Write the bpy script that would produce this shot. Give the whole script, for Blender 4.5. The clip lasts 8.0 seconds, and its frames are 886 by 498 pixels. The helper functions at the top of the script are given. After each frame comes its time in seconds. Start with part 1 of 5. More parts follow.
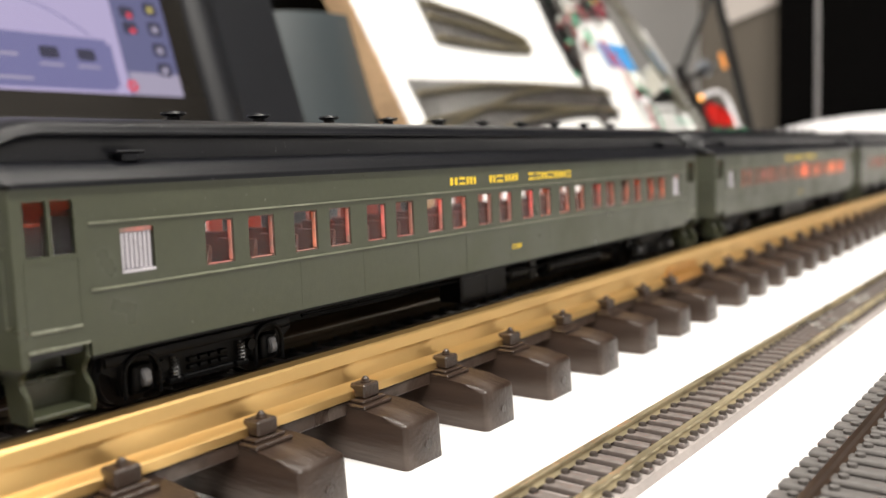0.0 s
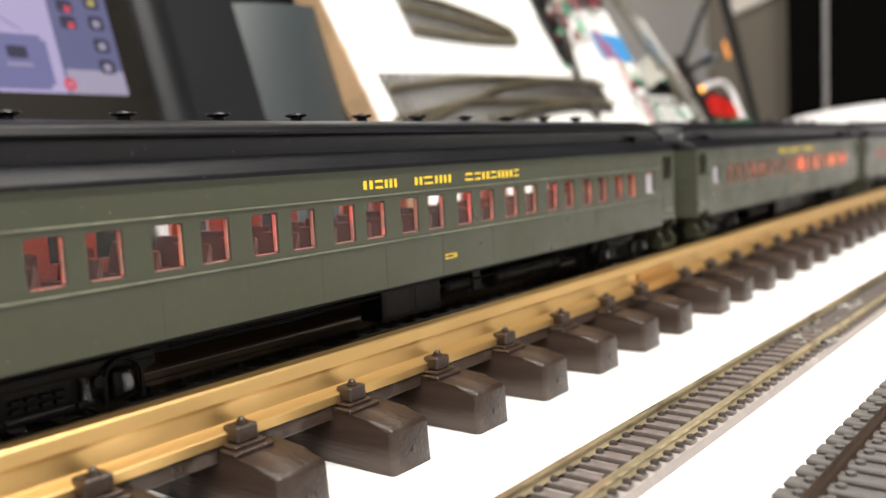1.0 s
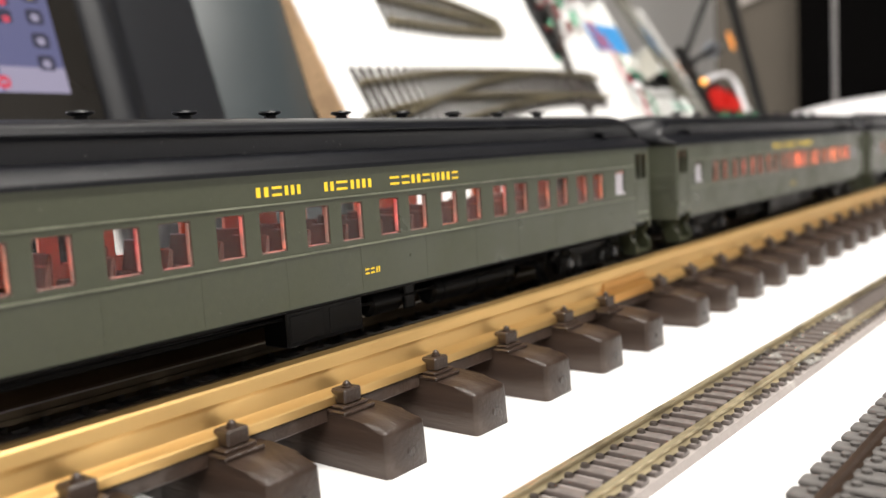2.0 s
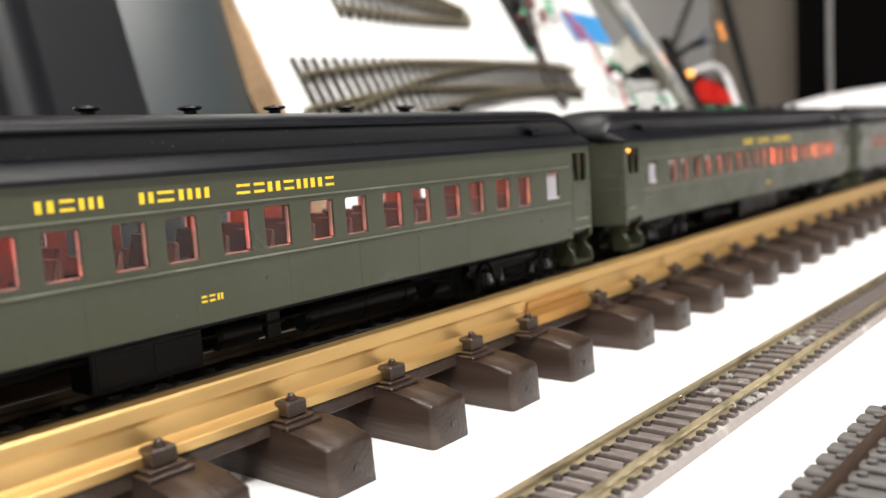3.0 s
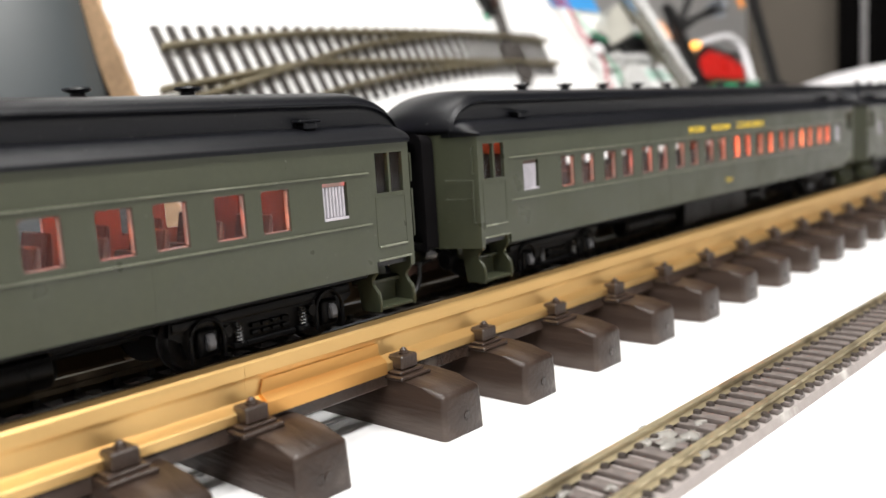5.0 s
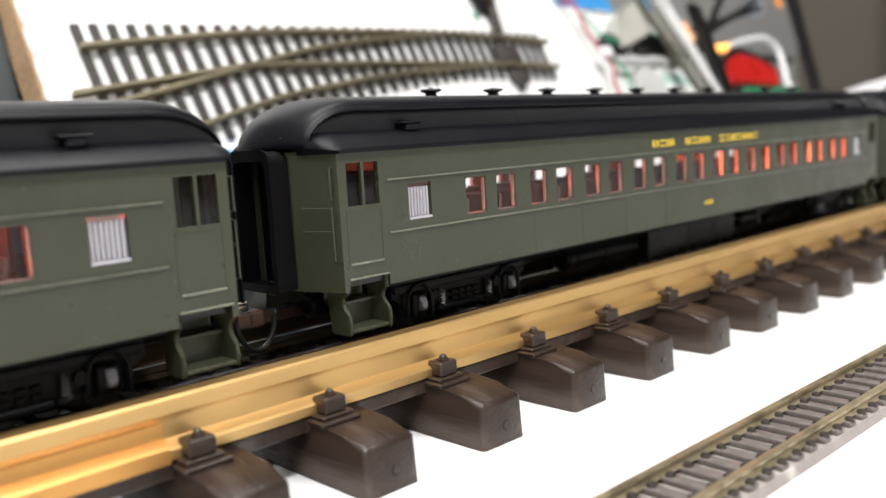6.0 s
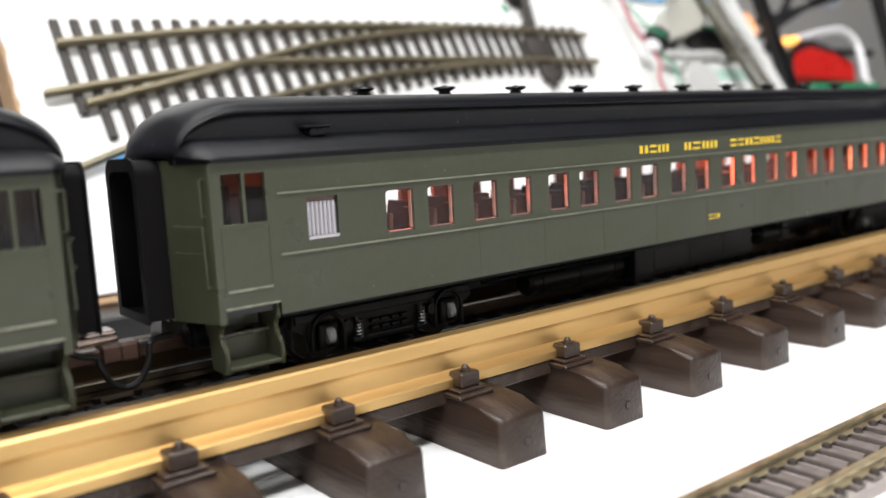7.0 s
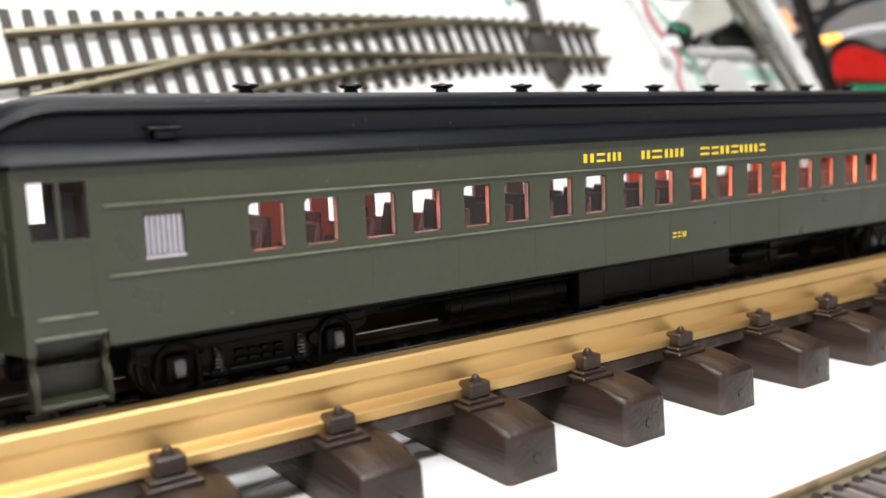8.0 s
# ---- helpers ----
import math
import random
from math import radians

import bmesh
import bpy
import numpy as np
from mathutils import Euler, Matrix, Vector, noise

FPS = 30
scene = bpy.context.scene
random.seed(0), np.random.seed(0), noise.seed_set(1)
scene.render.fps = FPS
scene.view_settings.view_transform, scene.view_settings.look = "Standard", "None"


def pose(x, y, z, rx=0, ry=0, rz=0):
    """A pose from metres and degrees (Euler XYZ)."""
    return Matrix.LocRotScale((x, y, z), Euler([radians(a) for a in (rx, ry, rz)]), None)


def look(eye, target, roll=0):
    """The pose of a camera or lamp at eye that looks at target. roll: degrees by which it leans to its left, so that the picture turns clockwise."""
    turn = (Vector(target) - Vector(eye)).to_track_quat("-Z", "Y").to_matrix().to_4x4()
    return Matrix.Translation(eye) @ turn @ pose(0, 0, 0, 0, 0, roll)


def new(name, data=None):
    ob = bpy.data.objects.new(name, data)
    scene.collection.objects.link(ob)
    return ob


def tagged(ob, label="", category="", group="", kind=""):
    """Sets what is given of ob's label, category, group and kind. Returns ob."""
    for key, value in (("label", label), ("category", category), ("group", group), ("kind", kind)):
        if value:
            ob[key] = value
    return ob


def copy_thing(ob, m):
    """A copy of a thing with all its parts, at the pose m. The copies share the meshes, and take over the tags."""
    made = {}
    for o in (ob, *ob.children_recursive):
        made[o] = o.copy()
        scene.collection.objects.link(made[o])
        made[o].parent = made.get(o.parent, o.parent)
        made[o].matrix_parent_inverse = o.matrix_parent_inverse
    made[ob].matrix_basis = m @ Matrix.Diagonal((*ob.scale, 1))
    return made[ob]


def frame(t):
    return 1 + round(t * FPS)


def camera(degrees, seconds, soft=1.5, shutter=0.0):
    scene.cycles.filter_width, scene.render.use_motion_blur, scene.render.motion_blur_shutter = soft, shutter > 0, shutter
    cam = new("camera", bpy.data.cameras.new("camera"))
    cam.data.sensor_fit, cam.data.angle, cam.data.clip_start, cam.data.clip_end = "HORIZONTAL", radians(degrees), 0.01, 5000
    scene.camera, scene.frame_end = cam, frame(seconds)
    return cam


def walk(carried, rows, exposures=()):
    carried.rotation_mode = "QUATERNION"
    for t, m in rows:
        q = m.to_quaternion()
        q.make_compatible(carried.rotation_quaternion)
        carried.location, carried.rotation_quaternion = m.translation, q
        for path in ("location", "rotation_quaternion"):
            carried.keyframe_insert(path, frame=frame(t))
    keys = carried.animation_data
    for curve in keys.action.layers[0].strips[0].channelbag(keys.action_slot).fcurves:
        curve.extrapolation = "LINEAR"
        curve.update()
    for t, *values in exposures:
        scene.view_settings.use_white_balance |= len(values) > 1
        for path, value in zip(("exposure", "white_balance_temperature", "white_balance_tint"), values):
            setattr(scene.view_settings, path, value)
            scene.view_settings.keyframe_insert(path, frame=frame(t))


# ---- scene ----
# ---- camera ----
cam = camera(54.61, 8.0)
# t, eye x, y, z, yaw, pitch, roll
PATH = [
    (0, 0.00248, 0.10186, 0.05793, 36.624, -5.855, -2.141),
    (0.5, 0.00398, 0.11909, 0.05848, 37.040, -5.837, -2.423),
    (1, 0.00467, 0.13590, 0.05785, 37.714, -6.066, -2.956),
    (1.2, 0.00486, 0.14154, 0.05784, 37.884, -6.159, -3.053),
    (2.3, 0.00588, 0.17915, 0.05775, 38.926, -6.319, -3.589),
    (2.5, 0.00607, 0.18685, 0.05774, 38.919, -6.441, -3.686),
    (3, 0.00702, 0.20961, 0.05780, 39.121, -6.643, -3.625),
    (3.5, 0.00793, 0.23176, 0.05835, 39.338, -6.889, -3.562),
    (4, 0.00702, 0.25091, 0.05776, 40.020, -6.975, -3.860),
    (4.5, 0.00626, 0.27561, 0.05801, 41.114, -7.644, -3.610),
    (5, 0.00817, 0.30627, 0.05853, 42.453, -8.031, -3.600),
    (5.2, 0.00823, 0.31860, 0.05848, 43.101, -8.027, -3.539),
    (6.3, 0.00859, 0.37534, 0.05818, 47.755, -7.353, -3.203),
    (6.5, 0.00865, 0.38259, 0.05813, 49.060, -7.353, -3.142),
    (7, 0.01081, 0.40436, 0.05832, 51.880, -7.420, -3.088),
    (7.5, 0.01191, 0.42386, 0.05859, 53.875, -6.886, -2.720),
    (8, 0.01064, 0.44250, 0.05841, 55.718, -7.429, -2.264),
]


def eye_pose(x, y, z, yaw, pitch, roll):
    a, b = radians(yaw), radians(pitch)
    ahead = Vector((-math.sin(a) * math.cos(b), math.cos(a) * math.cos(b), math.sin(b)))
    return look((x, y, z), Vector((x, y, z)) + ahead, roll)


walk(cam, [(t, eye_pose(*row)) for t, *row in PATH], [(0.0, 0.03, 6850, 10), (3.0, -0.05, 6620, 10), (5.0, -0.07, 6470, 10), (6.5, -0.18, 6330, 10), (8.0, -0.19, 6300, 10)])
cam.data.dof.use_dof = True
cam.data.dof.focus_distance = 0.172
cam.data.dof.aperture_fstop = 14.2

# ---- world and lights ----
world = bpy.data.worlds.new("room_air")
world.use_nodes = True
world.node_tree.nodes["Background"].inputs[0].default_value = (0.75, 0.8, 0.9, 1)
world.node_tree.nodes["Background"].inputs[1].default_value = 0.2
scene.world = world


def ceiling_lamp(x, y, z, sx, sy, watts, colour):
    d = bpy.data.lights.new("unseen_tube_light", "AREA")
    d.shape, d.size, d.size_y, d.energy, d.color = "RECTANGLE", sx, sy, watts, colour
    ob = new("unseen_tube_light", d)
    ob.matrix_world = pose(x, y, z, 0, 0, 0)
    return ob


# assumed overhead tubes, unseen; the third is added to light the sleeper gaps
for lx, ly, watts in ((-0.5, 0.6, 15), (0.75, 0.25, 56), (0.1, -0.95, 16)):
    ceiling_lamp(lx, ly, 1.63, 0.3, 1.2, watts, (1.0, 0.975, 0.94))

# ---- materials ----


def mat(name, colour, rough=0.5, metal=0.0, vary=0.15, scale=300.0, bump=0.0, bscale=900.0, stretch=(1, 1, 1), spec=0.5, rvary=0.1, dirt=None, coat=0.0):
    m = bpy.data.materials.new(name)
    m.use_nodes = True
    nt = m.node_tree
    b = nt.nodes["Principled BSDF"]
    b.inputs["Metallic"].default_value = metal
    b.inputs["Specular IOR Level"].default_value = spec
    b.inputs["Coat Weight"].default_value = coat
    co = nt.nodes.new("ShaderNodeTexCoord")
    mp = nt.nodes.new("ShaderNodeMapping")
    mp.inputs["Scale"].default_value = stretch
    nt.links.new(co.outputs["Object"], mp.inputs[0])
    n1 = nt.nodes.new("ShaderNodeTexNoise")
    n1.inputs["Scale"].default_value, n1.inputs["Detail"].default_value = scale, 6
    n2 = nt.nodes.new("ShaderNodeTexNoise")
    n2.inputs["Scale"].default_value, n2.inputs["Detail"].default_value = scale * 0.13, 3
    for n in (n1, n2):
        nt.links.new(mp.outputs[0], n.inputs["Vector"])
    mixn = nt.nodes.new("ShaderNodeMath")
    mixn.operation = "ADD"
    nt.links.new(n1.outputs[0], mixn.inputs[0])
    nt.links.new(n2.outputs[0], mixn.inputs[1])
    rng = nt.nodes.new("ShaderNodeMapRange")
    rng.inputs[1].default_value, rng.inputs[2].default_value = 0.65, 1.35
    rng.inputs[3].default_value, rng.inputs[4].default_value = 1 - vary, 1 + vary
    nt.links.new(mixn.outputs[0], rng.inputs[0])
    mul = nt.nodes.new("ShaderNodeVectorMath")
    mul.operation = "SCALE"
    mul.inputs[0].default_value = colour
    nt.links.new(rng.outputs[0], mul.inputs["Scale"])
    out = mul.outputs[0]
    if dirt:
        n3 = nt.nodes.new("ShaderNodeTexNoise")
        n3.inputs["Scale"].default_value, n3.inputs["Detail"].default_value = dirt[1], 8
        nt.links.new(mp.outputs[0], n3.inputs["Vector"])
        r3 = nt.nodes.new("ShaderNodeMapRange")
        r3.inputs[1].default_value, r3.inputs[2].default_value = dirt[2], dirt[2] + 0.12
        r3.inputs[4].default_value = dirt[3]
        nt.links.new(n3.outputs[0], r3.inputs[0])
        mx = nt.nodes.new("ShaderNodeMix")
        mx.data_type = "RGBA"
        mx.inputs["B"].default_value = (*dirt[0], 1)
        nt.links.new(r3.outputs[0], mx.inputs["Factor"])
        nt.links.new(out, mx.inputs["A"])
        out = mx.outputs["Result"]
    nt.links.new(out, b.inputs["Base Color"])
    rr = nt.nodes.new("ShaderNodeMapRange")
    rr.inputs[1].default_value, rr.inputs[2].default_value = 0.3, 0.7
    rr.inputs[3].default_value, rr.inputs[4].default_value = max(rough - rvary, 0.03), min(rough + rvary, 1)
    nt.links.new(n2.outputs[0], rr.inputs[0])
    nt.links.new(rr.outputs[0], b.inputs["Roughness"])
    if bump:
        nb = nt.nodes.new("ShaderNodeTexNoise")
        nb.inputs["Scale"].default_value, nb.inputs["Detail"].default_value = bscale, 5
        nt.links.new(mp.outputs[0], nb.inputs["Vector"])
        bp = nt.nodes.new("ShaderNodeBump")
        bp.inputs["Strength"].default_value, bp.inputs["Distance"].default_value = bump, 0.0006
        nt.links.new(nb.outputs[0], bp.inputs["Height"])
        nt.links.new(bp.outputs[0], b.inputs["Normal"])
    return m


def clear(name, tint=(1, 1, 1), rough=0.02, ior=1.3):
    m = bpy.data.materials.new(name)
    m.use_nodes = True
    b = m.node_tree.nodes["Principled BSDF"]
    b.inputs["Base Color"].default_value = (*tint, 1)
    b.inputs["Transmission Weight"].default_value = 1.0
    b.inputs["Roughness"].default_value = rough
    b.inputs["IOR"].default_value = ior
    return m


def glow(name, colour, strength):
    m = bpy.data.materials.new(name)
    m.use_nodes = True
    b = m.node_tree.nodes["Principled BSDF"]
    b.inputs["Base Color"].default_value = (*colour, 1)
    b.inputs["Emission Color"].default_value = (*colour, 1)
    b.inputs["Emission Strength"].default_value = strength
    return m


# pale olive for raised edges: wear and overhead highlight in one colour
OLIVE_EDGE = mat("worn_olive_highlight", (0.20, 0.21, 0.16), 0.33, vary=0.3, scale=500)
# belt rails: overhead highlight painted in as paler olive, plus rubbed patches
OLIVE_BELT = mat("rubbed_olive_highlight", (0.145, 0.153, 0.11), 0.4, vary=0.35, scale=250, dirt=((0.25, 0.25, 0.2), 130, 0.58, 0.7))
OLIVE = mat("olive_paint", (0.0442, 0.0492, 0.0293), 0.37, vary=0.09, scale=700, bump=0.07, bscale=2500, dirt=((0.3, 0.3, 0.27), 900, 0.71, 0.6))
ROOFB = mat("roof_black", (0.0052, 0.0056, 0.0078), 0.38, vary=0.12, scale=500, bump=0.06, bscale=1800, dirt=((0.14, 0.14, 0.14), 900, 0.685, 0.8), spec=0.27, rvary=0.03)
BLACK = mat("black_plastic", (0.0045, 0.0045, 0.005), 0.4, vary=0.2, scale=600, bump=0.08, bscale=1500)
TRUCKB = mat("truck_black", (0.0026, 0.0026, 0.0031), 0.4, vary=0.2, scale=600, spec=0.15)
# grey tone paints the highlight on the black journal lids
LID_SHINE = mat("journal_lid_shine", (0.075, 0.075, 0.08), 0.2, vary=0.3, scale=600)
SOOT = mat("diaphragm_black", (0.0035, 0.003, 0.0035), 0.55, spec=0.1, vary=0.2, scale=600)
YELLOW = mat("yellow_paint", (0.9, 0.62, 0.03), 0.45, vary=0.05)
BRASS = mat("brass", (0.71, 0.475, 0.20), 0.43, 1.0, vary=0.12, scale=130, bump=0.02, bscale=500, stretch=(1, 0.1, 1), rvary=0.06, dirt=((0.36, 0.21, 0.075), 70, 0.55, 0.5))
# brass with the shade under the coaches put into its colour
SHADED_BRASS = mat("shaded_brass", (0.06, 0.038, 0.02), 0.5, 0.8, vary=0.3, scale=130, stretch=(1, 0.12, 1), dirt=((0.05, 0.03, 0.02), 90, 0.5, 0.7))
COPPER = mat("joiner_brass", (0.68, 0.37, 0.12), 0.36, 1.0, vary=0.1, scale=150, stretch=(1, 0.15, 1))
SLEEPER = mat("sleeper_plastic", (0.038, 0.0235, 0.0172), 0.36, vary=0.4, scale=260, bump=0.3, bscale=1300, stretch=(0.12, 1, 1), rvary=0.14, dirt=((0.15, 0.128, 0.112), 130, 0.545, 0.33), spec=0.5)
TABLE = mat("white_laminate", (0.86, 0.86, 0.87), 0.45, vary=0.012, scale=90, dirt=((0.45, 0.43, 0.42), 700, 0.74, 0.6))
SEAM = mat("seam_dark", (0.05, 0.05, 0.055), 0.7)
SEAT = mat("seat_brown", (0.055, 0.016, 0.009), 0.4, vary=0.25, scale=500, spec=0.4)
INNER = mat("interior_brown", (0.16, 0.042, 0.022), 0.6, vary=0.1)
# unseen salmon panels, added to bounce lamp light through the coach
BOUNCE_PANEL = mat("salmon_bounce_panel", (0.23, 0.088, 0.062), 0.6, vary=0.12, scale=120)
GLAZE = clear("glazing", (1, 0.97, 0.96), 0.02, 1.23)
GLAZE_FAR = clear("scuffed_glazing", (0.95, 0.94, 0.95), 0.09, 1.2)


def emissive_edge(name, dim, bright, power, deep):
    """Moulded clear plastic with the lamp light at its cut edge put in as emission, patchy along its length, orange to
    pinkish red.
    """
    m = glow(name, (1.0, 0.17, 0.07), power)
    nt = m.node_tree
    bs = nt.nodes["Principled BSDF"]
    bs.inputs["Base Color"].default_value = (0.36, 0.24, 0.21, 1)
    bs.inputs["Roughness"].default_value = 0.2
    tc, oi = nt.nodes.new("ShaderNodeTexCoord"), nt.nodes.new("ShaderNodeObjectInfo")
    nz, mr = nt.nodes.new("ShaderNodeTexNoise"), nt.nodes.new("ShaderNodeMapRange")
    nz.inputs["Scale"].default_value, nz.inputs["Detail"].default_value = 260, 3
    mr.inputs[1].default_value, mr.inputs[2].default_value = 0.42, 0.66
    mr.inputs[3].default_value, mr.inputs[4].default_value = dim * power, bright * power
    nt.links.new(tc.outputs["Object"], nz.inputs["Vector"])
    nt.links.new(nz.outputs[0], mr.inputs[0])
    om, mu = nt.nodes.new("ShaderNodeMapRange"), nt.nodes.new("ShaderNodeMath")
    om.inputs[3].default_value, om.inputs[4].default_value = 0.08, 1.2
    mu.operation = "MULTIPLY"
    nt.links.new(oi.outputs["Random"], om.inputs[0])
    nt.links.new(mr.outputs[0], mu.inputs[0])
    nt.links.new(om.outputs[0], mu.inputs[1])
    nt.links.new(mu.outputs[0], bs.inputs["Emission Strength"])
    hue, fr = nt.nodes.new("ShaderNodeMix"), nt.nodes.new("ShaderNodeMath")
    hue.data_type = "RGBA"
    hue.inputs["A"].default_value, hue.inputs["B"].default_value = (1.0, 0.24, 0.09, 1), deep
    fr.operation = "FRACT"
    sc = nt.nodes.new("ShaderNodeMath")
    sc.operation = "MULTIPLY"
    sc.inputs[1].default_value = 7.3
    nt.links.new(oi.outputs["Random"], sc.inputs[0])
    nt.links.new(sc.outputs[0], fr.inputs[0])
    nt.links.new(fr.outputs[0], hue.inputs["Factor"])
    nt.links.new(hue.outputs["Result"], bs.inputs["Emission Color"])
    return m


# emission stands in for coach lamp light reaching the glazing edges
RIM = emissive_edge("emissive_glazing", 0.03, 0.8, 0.7, (1.0, 0.07, 0.09, 1))
RIM_HOT = emissive_edge("bright_emissive_glazing", 0.6, 1.2, 2.0, (1.0, 0.12, 0.035, 1))
RIM_DULL = mat("glazing_edge", (0.10, 0.055, 0.045), 0.25, vary=0.4, scale=500)
# darker copy of the rib colour paints the shade between the ribs
RIB_GAP = mat("rib_gap_shade", (0.24, 0.225, 0.25), 0.5, vary=0.1)
RIBBED = mat("frosted_lilac", (0.46, 0.44, 0.48), 0.35, vary=0.08, scale=600)
BULB = glow("orange_bulb", (1.0, 0.42, 0.06), 12.0)
LED = glow("orange_led", (1.0, 0.19, 0.04), 12.0)
LED_F = glow("orange_led_front", (1.0, 0.2, 0.06), 13.0)
LED_R = glow("red_orange_led", (1.0, 0.14, 0.06), 15.0)
LED_B = glow("orange_led_bright", (1.0, 0.16, 0.03), 24.0)
SPRINGM = mat("grey_spring", (0.045, 0.045, 0.047), 0.28, vary=0.3, scale=600)
WHEEL = mat("wheel_steel", (0.06, 0.06, 0.065), 0.35, 0.7)
DULLRAIL = mat("dull_rail", (0.15, 0.12, 0.085), 0.5, 1.0, vary=0.25, scale=200, stretch=(1, 0.2, 1))
HORAIL = mat("dark_rail", (0.27, 0.185, 0.14), 0.4, 1.0, vary=0.2, scale=200, stretch=(1, 0.2, 1))
HOTIE = mat("black_tie", (0.03, 0.0255, 0.021), 0.45, vary=0.2)
NRAIL = mat("n_rail_brass", (0.62, 0.53, 0.35), 0.4, 0.8, vary=0.25, scale=220, stretch=(1, 0.3, 1), dirt=((0.2, 0.16, 0.1), 300, 0.52, 0.6))
NCLIP = mat("dark_rail_clip", (0.045, 0.035, 0.03), 0.5, vary=0.2)
NTIE = mat("n_tie_brown", (0.165, 0.14, 0.13), 0.5, vary=0.4, scale=420, dirt=((0.26, 0.24, 0.22), 240, 0.6, 0.5))
NBASE = mat("foam_roadbed", (0.33, 0.295, 0.28), 0.9, vary=0.12, scale=350, bump=0.3, bscale=900, dirt=((0.75, 0.74, 0.7), 60, 0.63, 0.8))
GREYTIE = mat("grey_tie", (0.125, 0.117, 0.112), 0.6, vary=0.25, scale=400, bump=0.3)
GREYBASE = mat("grey_roadbed", (0.2, 0.19, 0.185), 0.85, vary=0.35, scale=700, bump=0.8, bscale=1200)
BOARD = mat("white_board", (0.92, 0.92, 0.915), 0.5, vary=0.02, scale=40)
CHIP = mat("chipboard_edge", (0.58, 0.385, 0.225), 0.8, vary=0.28, scale=420, bump=0.6, bscale=600)
T_RAIL = mat("turnout_rail", (0.26, 0.225, 0.15), 0.42, 0.6, vary=0.2, scale=200)
T_TIE = mat("turnout_tie", (0.05, 0.043, 0.039), 0.6, vary=0.25, scale=300)
CHARCOAL = mat("charcoal_card", (0.0095, 0.0105, 0.0135), 0.5, spec=0.3, vary=0.3, scale=12)
SLATE = mat("slate_card", (0.034, 0.045, 0.051), 0.34, vary=0.1, scale=30, spec=0.8)
GLASSB = mat("display_black", (0.008, 0.008, 0.009), 0.15, vary=0.1, scale=30)
BEZEL = mat("tablet_bezel", (0.018, 0.016, 0.014), 0.3, vary=0.1, scale=30)
ALU = mat("brushed_aluminium", (0.8, 0.8, 0.79), 0.3, 0.05, vary=0.1)
STEEL = mat("bare_steel", (0.62, 0.62, 0.60), 0.28, 1.0, vary=0.1)
POSTM = mat("polished_post", (0.55, 0.55, 0.58), 0.14, 1.0, vary=0.05, rvary=0.03)
TAUPE = mat("taupe_metal", (0.16, 0.15, 0.115), 0.4, 0.3, vary=0.35, scale=120)
GREYP = mat("grey_plastic", (0.33, 0.34, 0.31), 0.5, vary=0.12)
PALEG = mat("pale_grey_plastic", (0.56, 0.56, 0.55), 0.5, vary=0.06)
PALEB = mat("pale_blue_plastic", (0.42, 0.46, 0.52), 0.4, vary=0.08)
BEIGEP = mat("beige_plastic", (0.46, 0.45, 0.4), 0.45, vary=0.1)
WHITEP = mat("white_plastic", (0.82, 0.81, 0.83), 0.35, vary=0.02, scale=30)
GLUEM = mat("dried_glue", (0.56, 0.54, 0.5), 0.2, vary=0.25, scale=400, bump=0.6, bscale=600)
GLUEM.node_tree.nodes["Principled BSDF"].inputs["Transmission Weight"].default_value = 0.55
WHITEC = mat("white_card", (0.86, 0.87, 0.86), 0.6, vary=0.04, scale=60)
PAPERM = mat("dim_paper", (0.5, 0.455, 0.425), 0.7, vary=0.04, scale=20)
BLUE = mat("blue_print", (0.045, 0.29, 0.66), 0.45, vary=0.08)
GREENP = mat("green_print", (0.33, 0.62, 0.5), 0.5, vary=0.1)
PCB = mat("green_circuit_board", (0.02, 0.19, 0.09), 0.4, vary=0.2)
RED = mat("red_plastic", (0.52, 0.016, 0.012), 0.32, vary=0.06)
REDWIRE = mat("red_wire", (0.45, 0.06, 0.09), 0.5)
GREENWIRE = mat("green_wire", (0.05, 0.36, 0.2), 0.45)
REDBROWN = mat("dark_red_plastic", (0.16, 0.03, 0.03), 0.4, vary=0.2)
COPPERS = mat("bare_pinkish_metal", (0.4, 0.33, 0.3), 0.3, 0.9, vary=0.35, scale=600)
COPPERB = mat("copper_brown", (0.075, 0.042, 0.033), 0.35, 0.5, vary=0.3, scale=500)
WALLG = mat("wall_grey_paint", (0.55, 0.54, 0.53), 0.8, vary=0.03, scale=8)
WALL_FILL = mat("fill_wall_paint", (0.66, 0.64, 0.61), 0.85, vary=0.05, scale=8)
WALLB = mat("wall_beige_paint", (0.108, 0.092, 0.074), 0.8, vary=0.05, scale=10)
DARKDOOR = mat("black_cabinet_paint", (0.002, 0.0018, 0.0018), 0.85, vary=0.1, scale=20, spec=0.03)
FLOORM = mat("floor_vinyl", (0.22, 0.21, 0.2), 0.6, vary=0.1, scale=20)
CEILM = mat("ceiling_paint", (0.75, 0.74, 0.72), 0.9, vary=0.02, scale=8)

# ---- helpers of the builder: all sizes in millimetres ----
MM = 0.001


